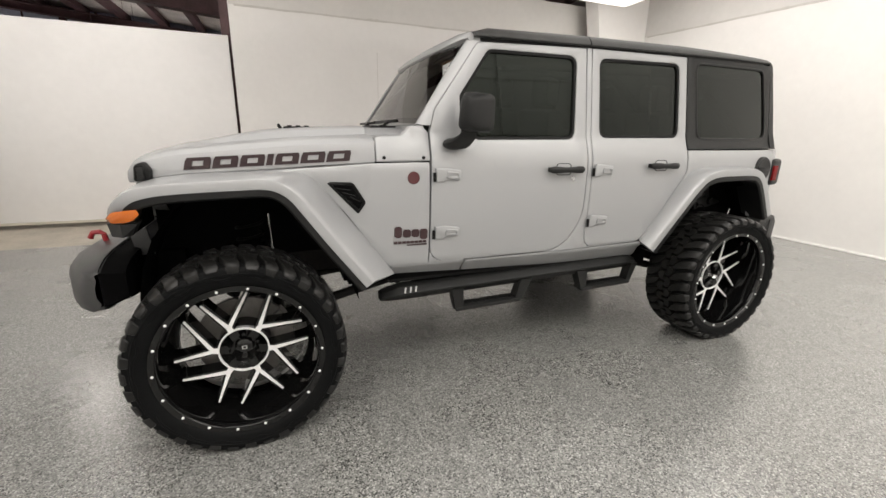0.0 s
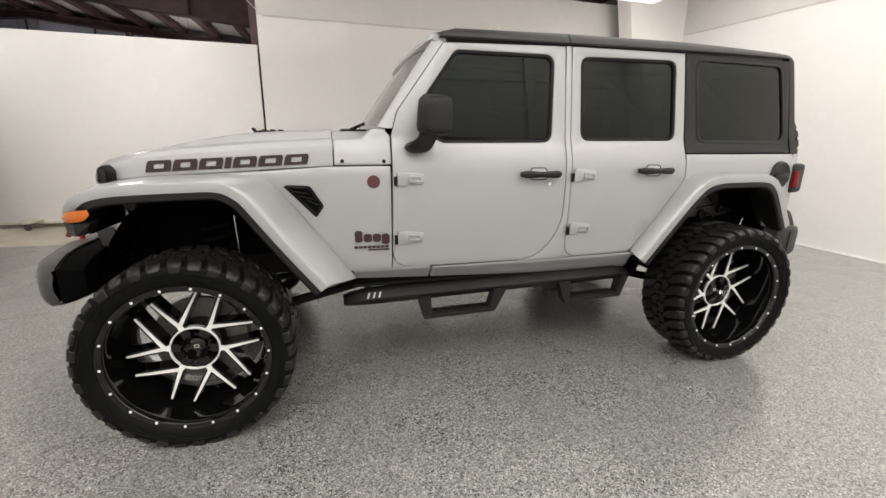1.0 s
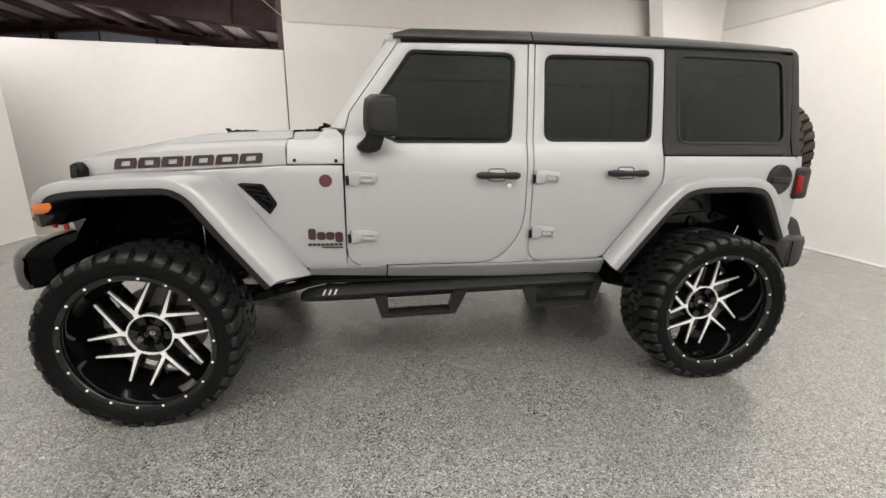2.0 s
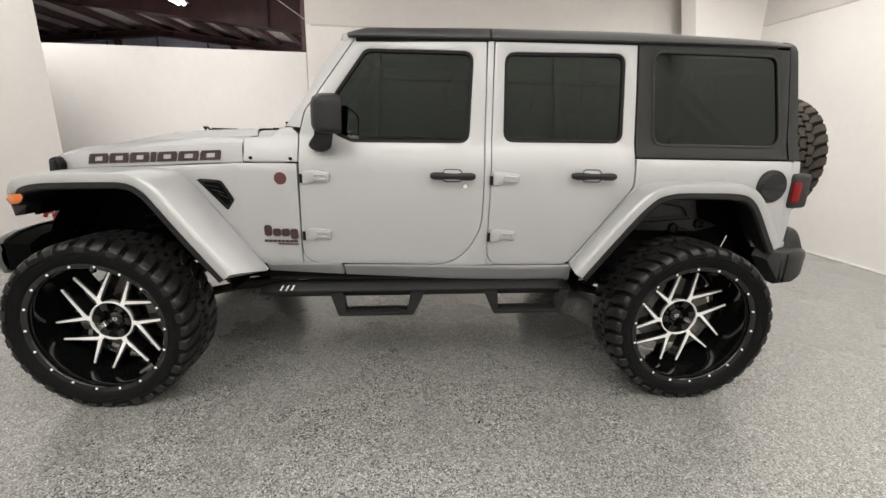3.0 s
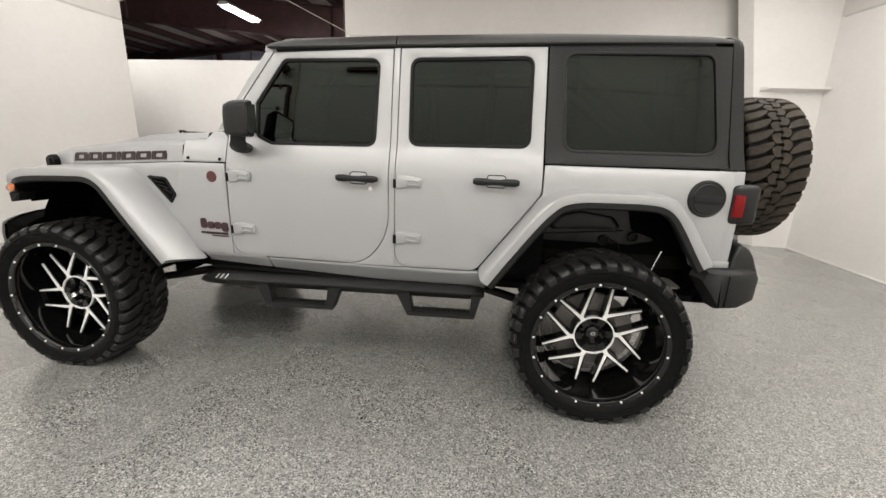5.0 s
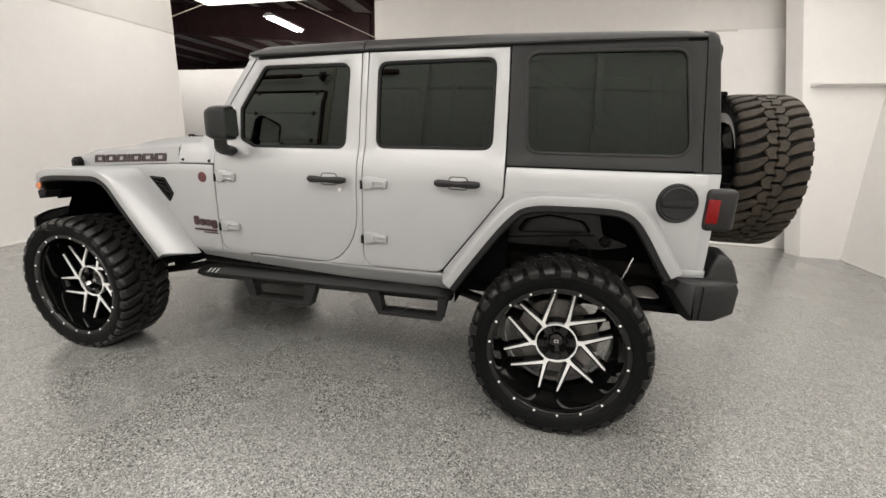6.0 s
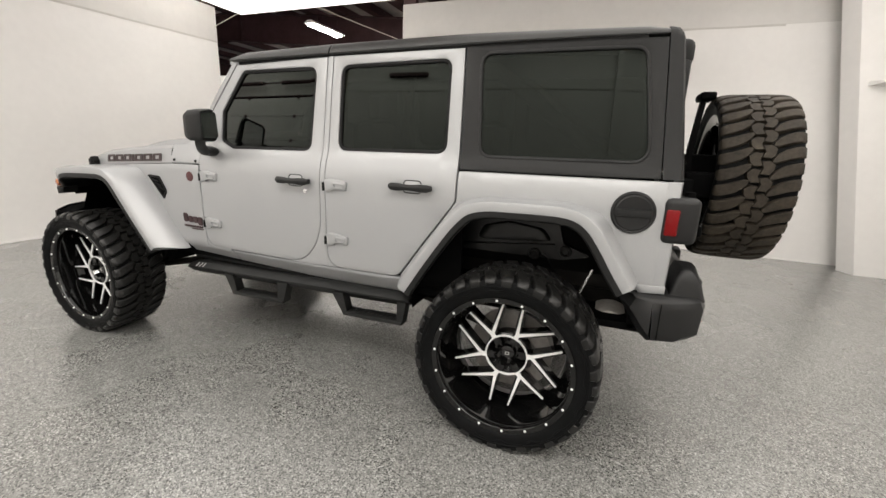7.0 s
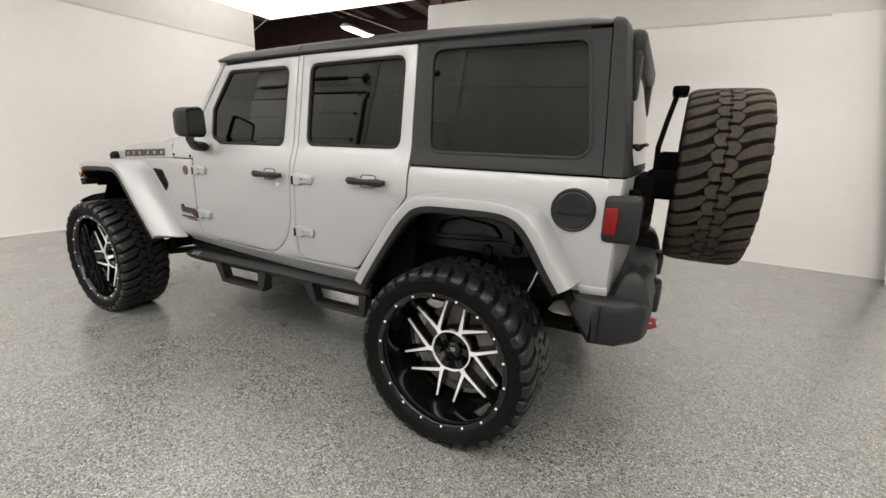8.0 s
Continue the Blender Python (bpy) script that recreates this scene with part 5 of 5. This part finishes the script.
for x, dy in ((-1.495, 0.25), (1.51, 0.0)):
    bm = bmesh.new()
    add_tube(bm, [(x, -0.70, 0.43), (x, 0.70, 0.43)], 0.045, 12)
    add_lathe(bm, [(0.0, -0.13), (0.09, -0.11), (0.14, -0.05), (0.15, 0.0), (0.14, 0.05), (0.09, 0.11), (0.0, 0.13)], 20)
    for v in bm.verts:
        if (v.co - Vector((0, 0, 0))).length < 0.3:
            v.co += Vector((x, dy, 0.43))
    ax = part("axle", bm, M_CHASSIS, car, "black axle tube with differential")
    for s in (-1, 1):
        pts = []
        for k in range(90):
            a = 2 * math.pi * 7 * k / 89
            pts.append((x + (0.04 if x < 0 else -0.02) + 0.062 * math.cos(a), s * 0.50 + 0.062 * math.sin(a), 0.49 + 0.42 * k / 89))
        part("coil_spring", tube(pts, 0.008, 6), M_CHASSIS, ax)
        bm = bmesh.new()
        lo, hi = (Vector((-1.35, s * 0.53, 0.42)), Vector((-1.36, s * 0.53, 0.95))) if x < 0 else (Vector((x + 0.18, s * 0.695, 0.42)), Vector((1.85, s * 0.68, 0.85)))
        add_tube(bm, [lo, lo.lerp(hi, 0.6)], 0.03, 10)
        sh = part("shock_absorber", bm, M_CHASSIS, ax)
        part("shock_rod", tube([lo.lerp(hi, 0.6), hi], 0.0055, 8), M_HUB, sh, "bare metal shock rod")
        bm = bmesh.new()
        far = x + (0.80 if x < 0 else -0.72)
        add_tube(bm, [(x, s * 0.56, 0.37), (far, s * 0.50, 0.535)], 0.026, 10)
        add_tube(bm, [(x, s * 0.40, 0.52), (far * 0.98, s * 0.40, 0.62)], 0.02, 8)
        add_lathe(bm, [(0.0, -0.04), (0.035, -0.04), (0.035, 0.04), (0.0, 0.04)], 12)
        for v in bm.verts:
            if v.co.length < 0.12:
                v.co += Vector((far, s * 0.50, 0.535))
        part("control_arm", bm, M_CHASSIS, ax, "black tubular control arm")
part("propeller_shaft", tube([(-1.35, 0.2, 0.46), (-0.3, 0.15, 0.58)], 0.03, 10), M_CHASSIS, car)
part("propeller_shaft", tube([(1.35, 0.0, 0.47), (0.6, 0.05, 0.57)], 0.03, 10), M_CHASSIS, car)
bm = bmesh.new()
add_lathe(bm, [(0.0, -0.30), (0.08, -0.29), (0.105, -0.26), (0.105, 0.26), (0.08, 0.29), (0.0, 0.30)], 24)
for v in bm.verts:
    v.co = Vector((1.955 + v.co.x * 0.85, v.co.y - 0.31, 0.585 + v.co.z * 0.55))
part("exhaust_muffler", bm, M_MUFFLER, car, "dull steel exhaust muffler")
for s in (-1, 1):
    bm = bmesh.new()
    plate = rounded([(1.13, 0.86, 0.02), (1.70, 0.86, 0.03), (1.84, 0.893, 0.01), (1.70, 0.94, 0.02), (1.66, 1.09, 0.05), (1.22, 1.09, 0.06)])
    add_prism(bm, plate, 0.012, lambda u, v, d: (u, s * (0.612 - d), v))
    shield = part("inner_fender_shield", bm, M_LINER, car, "dark ribbed shield inside the wheel house", smooth=False)
    bm = bmesh.new()
    dome = rounded([(1.25, 0.925, 0.02), (1.65, 0.945, 0.02), (1.60, 1.01, 0.05), (1.42, 1.035, 0.08), (1.29, 1.00, 0.05)])
    rows = [[(1.45 + (u - 1.45) * k, s * (0.612 + d), 0.97 + (v - 0.97) * k) for u, v in dome] for k, d in ((1.0, 0.0), (0.97, 0.012), (0.9, 0.02), (0.72, 0.023))]
    add_loft(bm, rows, loop=True, caps=True)
    part("shield_dome", bm, M_LINER, shield)
    bm = bmesh.new()
    add_loft(bm, [[(x, s * y, z + dz) for y, dz in ((0.612, -0.008), (0.628, -0.005), (0.628, 0.004), (0.612, 0.008))] for x, z in ((1.16, 0.888), (1.25, 0.893), (1.45, 0.912), (1.66, 0.932))], loop=True, caps=True)
    part("shield_rib", bm, M_LINER, shield)
    for x, z in ((1.562, 0.878), (1.714, 0.905)):
        bm = lathe([(0.0, -0.006), (0.016, -0.006), (0.02, -0.014), (0.027, -0.014), (0.030, -0.006), (0.031, 0.004)], 20)
        bmesh.ops.transform(bm, matrix=Matrix.Translation((x, s * 0.614, z)) @ (Matrix.Rotation(math.pi, 4, "Z") if s > 0 else Matrix()), verts=bm.verts[:])
        part("plug", bm, M_RUBBER, shield)
    part("sensor_cable", tube(smoothed([(1.60, s * 0.63, 0.885), (1.63, s * 0.635, 0.87), (1.645, s * 0.63, 0.84), (1.66, s * 0.60, 0.80), (1.64, s * 0.55, 0.70)]), 0.005, 6), M_RUBBER, car)

# ---- wheels: 24 inch deep-dish six-V rims with mud tyres ----
TYRE_R, AXLE_Z = 0.438, 0.421


def tread_block(bm, poly, r0, r1, taper=0.004):
    """A raised rubber block: outline in (arc metres, y), laid round the tyre."""
    mid = Vector((sum(p[0] for p in poly) / len(poly), sum(p[1] for p in poly) / len(poly)))
    low, top = [], []
    for u, y in poly:
        a = u / TYRE_R
        low.append(bm.verts.new((r0 * math.sin(a), y, r0 * math.cos(a))))
        q = Vector((u, y)) + (mid - Vector((u, y))).normalized() * taper
        a = q.x / TYRE_R
        crown = r1 - 0.45 * max(0, abs(q.y) - 0.06) ** 2
        top.append(bm.verts.new((crown * math.sin(a), q.y, crown * math.cos(a))))
    n = len(poly)
    bm.faces.new(top)
    for i in range(n):
        bm.faces.new((low[i], low[(i + 1) % n], top[(i + 1) % n], top[i]))


def shoulder_lug(bm, u, sy, long):
    """A curved claw of rubber that starts between the middle blocks, widens outwards and wraps over the shoulder."""
    foot = 0.392 if long else 0.403
    path = [(0.008, 0.040, TYRE_R, 0.411, 0.008), (-0.006, 0.058, TYRE_R, 0.411, 0.020), (-0.022, 0.086, TYRE_R - 0.0005, 0.411, 0.025),
            (-0.034, 0.117, TYRE_R - 0.002, 0.411, 0.0258), (-0.040, 0.140, TYRE_R - 0.005, 0.411, 0.0262), (-0.043, 0.156, TYRE_R - 0.0115, 0.411, 0.0264)]
    rows = []
    for d, y, top, base, hw in path:
        rows.append([(base, y, d - hw - 0.003), (top - 0.003, y, d - hw - 0.0005), (top, y, d - hw + 0.003), (top, y, d + hw - 0.003), (top - 0.003, y, d + hw + 0.0005), (base, y, d + hw + 0.003)])
    for r, y, hw in ((0.419, 0.1655, 0.026), (foot + 0.006, 0.1700, 0.024), (foot, 0.1682, 0.022)):
        rows.append([(r - 0.006, 0.156, -0.043 - hw - 0.002), (r, y - 0.003, -0.043 - hw), (r, y, -0.043 - hw + 0.003), (r, y, -0.043 + hw - 0.003), (r, y - 0.003, -0.043 + hw), (r - 0.006, 0.156, -0.043 + hw + 0.002)])
    pts = [[(r * math.sin((u + sy * d) / TYRE_R), sy * y, r * math.cos((u + sy * d) / TYRE_R)) for r, y, d in row] for row in rows]
    add_loft(bm, pts, caps=True)


def make_tyre(flat):
    bm = bmesh.new()
    half = [(0.333, -0.150), (0.341, -0.157), (0.350, -0.1612), (0.360, -0.1640), (0.37, -0.166), (0.384, -0.1670), (0.386, -0.1698), (0.391, -0.1698), (0.393, -0.1665), (0.405, -0.1655), (0.415, -0.161), (0.419, -0.152), (0.418, -0.14), (0.416, -0.11), (0.414, -0.07)]
    prof = half + [(0.416, 0.0)] + [(q, -y) for q, y in reversed(half)]
    add_lathe(bm, prof, 96)
    # raised wave on the sidewall under the shoulder
    for sy in (-1, 1):
        n = 128
        wave = []
        for k in range(n + 1):
            a = 2 * math.pi * k / n
            r = 0.379 + 0.006 * math.sin(16 * a) + 0.003 * math.sin(32 * a + 1)
            wave.append([(q * math.sin(a), sy * y, q * math.cos(a)) for q, y in ((r - 0.008, 0.165), (r - 0.006, 0.1682), (r, 0.1688), (r + 0.002, 0.166))])
        add_loft(bm, wave)
    tb = bmesh.new()
    n = 36
    pitch = 2 * math.pi * TYRE_R / n
    random.seed(3)
    for k in range(n):
        u = k * pitch
        j = random.uniform(-0.0015, 0.0015)
        for sy, ph in ((-1, 0.0), (1, 0.5)):
            b = u + ph * pitch
            hexa = [(b - 0.031, sy * -0.004), (b - 0.003, sy * 0.007), (b + 0.029, sy * -0.003), (b + 0.034, sy * 0.030), (b + 0.015, sy * 0.055), (b - 0.013, sy * 0.051), (b - 0.035, sy * 0.034)]
            tread_block(tb, hexa, 0.412, TYRE_R, 0.003)
            shoulder_lug(tb, b + pitch / 2 + j, sy, k % 2)
    for m in (bm, tb):
        if flat:
            for v in m.verts:
                if v.co.z < -AXLE_Z + 0.002:
                    v.co.z = -AXLE_Z + 0.002
    return bm, tb


def ring_prism(bm, poly, y0, y1, m):
    a = [bm.verts.new(m @ Vector((u, y0, v))) for u, v in poly]
    b = [bm.verts.new(m @ Vector((u, y1, v))) for u, v in poly]
    bm.faces.new(a)
    bm.faces.new(b[::-1])
    for i in range(len(poly)):
        j = (i + 1) % len(poly)
        bm.faces.new((a[i], b[i], b[j], a[j]))


# the wheel's middle plane is its own origin; the outer face looks along -y
LIP = -0.146
RIM_SCALE = 1.027


def brake(w):
    """The brake disc and its caliper inside a wheel."""
    bm = lathe([(0.0, 0.075), (0.100, 0.075), (0.104, 0.064), (0.197, 0.064), (0.200, 0.067), (0.200, 0.083), (0.197, 0.086), (0.0, 0.088)], 48)
    part("brake_disc", bm, M_STEEL, w, "dull steel brake disc")
    bm = bmesh.new()
    rows = []
    for k in range(9):
        a = radians(-40 + 10 * k)
        rows.append([(r * math.cos(a), y, r * math.sin(a)) for r, y in ((0.125, 0.040), (0.202, 0.040), (0.206, 0.098), (0.125, 0.098))])
    add_loft(bm, rows, loop=True, caps=True)
    part("brake_caliper", bm, M_STEEL, w, "grey brake caliper")


def make_wheel(name, flat, parent, tread, turn, FACE, bolt_turn):
    """Barrel with lip; tyre, tread, spokes, machined faces, cap, nuts and lip bolts are its own parts."""
    bm = bmesh.new()
    add_lathe(bm, [(0.326, -0.150), (0.329, LIP - 0.006), (0.326, LIP - 0.010), (0.305, LIP - 0.008), (0.300, LIP - 0.002), (0.297, LIP + 0.03), (0.292, LIP + 0.09), (0.285, FACE + 0.03), (0.270, FACE + 0.05), (0.264, 0.085)], 72)
    w = part(name, bm, M_RIM, parent, "deep-dish gloss black wheel")
    part("inner_barrel", lathe([(0.264, 0.085), (0.262, 0.10), (0.275, 0.14), (0.30, 0.150), (0.326, 0.152), (0.326, 0.150)], 72), M_BARREL if flat else M_RIM, w, "inner barrel")
    tb, tr = make_tyre(flat)
    part("tyre", tb, M_TYRE, w, "black mud-terrain tyre")
    part("tread", tr, tread, w, "chunky worn tread blocks")
    for k in range(6):
        spokes, faces = bmesh.new(), bmesh.new()
        m = Matrix.Rotation(-radians(turn + 60 * k), 4, "Y")
        for t in (radians(8), radians(-32)):
            # the V leans: one arm runs almost outwards, the other sweeps back
            e = Vector((0.261 * math.cos(t), 0.261 * math.sin(t)))
            r0 = Vector((0.117, 0.0))
            d = (e - r0).normalized()
            e2 = e + d * 0.034
            nrm = Vector((-d.y, d.x))
            # black spoke body, dropping back towards the barrel
            rows = []
            for p, hw, yf, yb in ((Vector((0.06, 0.0)), 0.020, FACE + 0.003, 0.036), (r0, 0.016, FACE + 0.002, 0.034), (r0.lerp(e, 0.5), 0.0145, FACE + 0.002, 0.034), (e, 0.0125, FACE + 0.004, 0.045), (e.lerp(e2, 0.6), 0.017, FACE + 0.022, 0.065), (e2, 0.022, FACE + 0.05, 0.08)):
                q = [p + nrm * hw, p - nrm * hw]
                rows.append([m @ Vector((q[0].x, yf, q[0].y)), m @ Vector((q[1].x, yf, q[1].y)), m @ Vector((q[1].x, yb, q[1].y)), m @ Vector((q[0].x, yb, q[0].y))])
            add_loft(spokes, rows, loop=True, caps=True)
            rows = []
            for p, hw in ((r0 + d * -0.004, 0.0078), (r0 + d * 0.012, 0.0079), (r0.lerp(e, 0.45), 0.0059), (e, 0.0038)):
                q = [p + nrm * hw, p - nrm * hw]
                rows.append([m @ Vector((q[0].x, FACE - 0.003, q[0].y)), m @ Vector((q[1].x, FACE - 0.003, q[1].y)), m @ Vector((q[1].x, FACE + 0.006, q[1].y)), m @ Vector((q[0].x, FACE + 0.006, q[0].y))])
            add_loft(faces, rows, loop=True, caps=True)
        ring_prism(faces, [(0.097, -0.013), (0.118, -0.011), (0.126, -0.002), (0.124, 0.006), (0.117, 0.0095), (0.097, 0.012)], FACE - 0.0035, FACE + 0.006, m)
        part("spoke", spokes, M_RIM, w, "black V-shaped spoke", smooth=False)
        part("spoke_face", faces, M_MACHINED, w, "bright machined spoke face", smooth=False)
    # dished hub: a bright ring round a deep black bowl with the small cap at its bottom
    part("hub", lathe([(0.0, FACE + 0.05), (0.07, FACE + 0.05), (0.088, FACE + 0.03), (0.097, FACE + 0.004), (0.107, FACE + 0.012), (0.107, 0.07), (0.0, 0.07)], 36), M_RIM, w)
    bm = lathe([(0.0945, FACE + 0.004), (0.0955, FACE - 0.004), (0.1005, FACE - 0.004), (0.1015, FACE - 0.001), (0.1015, FACE + 0.006), (0.094, FACE + 0.008)], 40, True)
    part("hub_ring", bm, M_MACHINED, w, "bright machined ring")
    bm = lathe([(0.076, FACE + 0.041), (0.086, FACE + 0.026), (0.0925, FACE + 0.005), (0.094, FACE + 0.01), (0.088, FACE + 0.032), (0.079, FACE + 0.045)], 40, True)
    part("hub_bowl", bm, M_HUB, w, "polished bowl of the hub")
    CAP = FACE + 0.036
    bm = lathe([(0.0, CAP - 0.014), (0.026, CAP - 0.013), (0.034, CAP - 0.008), (0.037, CAP + 0.004), (0.040, CAP + 0.012), (0.07, CAP + 0.0135)], 36)
    part("centre_cap", bm, M_RIM, w, "gloss black centre cap")
    bm = bmesh.new()
    for u, v in ((-0.008, 0), (0.008, 0)):
        ring_prism(bm, [(u - 0.0025, -0.008), (u + 0.0025, -0.008), (u + 0.0025, 0.008), (u - 0.0025, 0.008)], CAP - 0.0155, CAP - 0.013, Matrix())
    for v in (-0.0065, 0.0065):
        ring_prism(bm, [(-0.0055, v - 0.002), (0.0055, v - 0.002), (0.0055, v + 0.002), (-0.0055, v + 0.002)], CAP - 0.0155, CAP - 0.013, Matrix())
    part("cap_mark", bm, M_CHROME, w, "small bright mark")
    for k in range(5):
        a = radians(90 + 72 * k)
        bm = lathe([(0.0, CAP - 0.012), (0.008, CAP - 0.012), (0.010, CAP - 0.008), (0.011, CAP + 0.014)], 6)
        bmesh.ops.translate(bm, verts=bm.verts[:], vec=(0.058 * math.cos(a), 0, 0.058 * math.sin(a)))
        part("lug_nut", bm, M_RIM, w)
    for k in range(18):
        a = radians(bolt_turn + 20 * k)
        bm = lathe([(0.0, -0.005), (0.0035, -0.0045), (0.0055, -0.002), (0.006, 0.002)], 8)
        bmesh.ops.translate(bm, verts=bm.verts[:], vec=(0.3135 * math.cos(a), LIP - 0.0085, 0.3135 * math.sin(a)))
        part("lip_bolt", bm, M_WHITE, w)
    if flat:
        brake(w)
    for c in [w] + list(w.children):
        if not c.name.startswith(("tyre", "tread")):
            c.data.transform(Matrix.Diagonal((RIM_SCALE, 1, RIM_SCALE, 1)))
    return w


def copy_wheel(ob, m):
    c = copy_thing(ob, m)
    c.parent = car
    return c


wheel = make_wheel("wheel", True, car, M_TREAD, 54.3, -0.045, 1)
wheel.matrix_basis = pose(-1.498, -0.893, AXLE_Z)
rear = make_wheel("wheel", True, car, M_TREAD, 8.2, -0.022, 16)
rear.matrix_basis = pose(1.513, -0.857, AXLE_Z)
copy_wheel(wheel, pose(-1.498, 0.893, AXLE_Z, 0, 0, 180))
copy_wheel(rear, pose(1.513, 0.857, AXLE_Z, 0, 0, 180))
spare = make_wheel("spare_wheel", False, car, M_SPARE, 0, 0.0, 5)
spare.matrix_basis = pose(2.51, 0.06, 1.275, 0, 0, 90)
# spare carrier and raised lamp bracket
bm = bmesh.new()
add_box(bm, 2.17, 2.26, -0.34, 0.34, 1.02, 1.28, 0.015)
add_box(bm, 2.25, 2.50, -0.12, 0.24, 1.16, 1.40, 0.02)
add_box(bm, 2.22, 2.40, -0.30, -0.10, 1.19, 1.31, 0.012)
add_box(bm, 2.20, 2.27, -0.66, -0.30, 1.05, 1.10, 0.01)
for z in (1.08, 1.19):
    add_tube(bm, [(2.20, -0.66, z - 0.02), (2.20, -0.66, z + 0.05)], 0.022, 10)
sc = part("spare_carrier", bm, M_DARK, car, "black steel spare wheel carrier")
bm = bmesh.new()
add_loft(bm, [[(x - 0.012, y - 0.03, z), (x + 0.012, y - 0.03, z), (x + 0.012, y + 0.03, z), (x - 0.012, y + 0.03, z)] for x, y, z in ((2.25, -0.14, 1.28), (2.245, -0.13, 1.42), (2.265, -0.07, 1.55), (2.285, 0.0, 1.66), (2.29, 0.01, 1.69))], loop=True, caps=True)
add_box(bm, 2.265, 2.34, -0.05, 0.13, 1.68, 1.72, 0.012)
part("brake_lamp_bracket", bm, M_DARK, sc, "black bracket of the raised brake lamp")
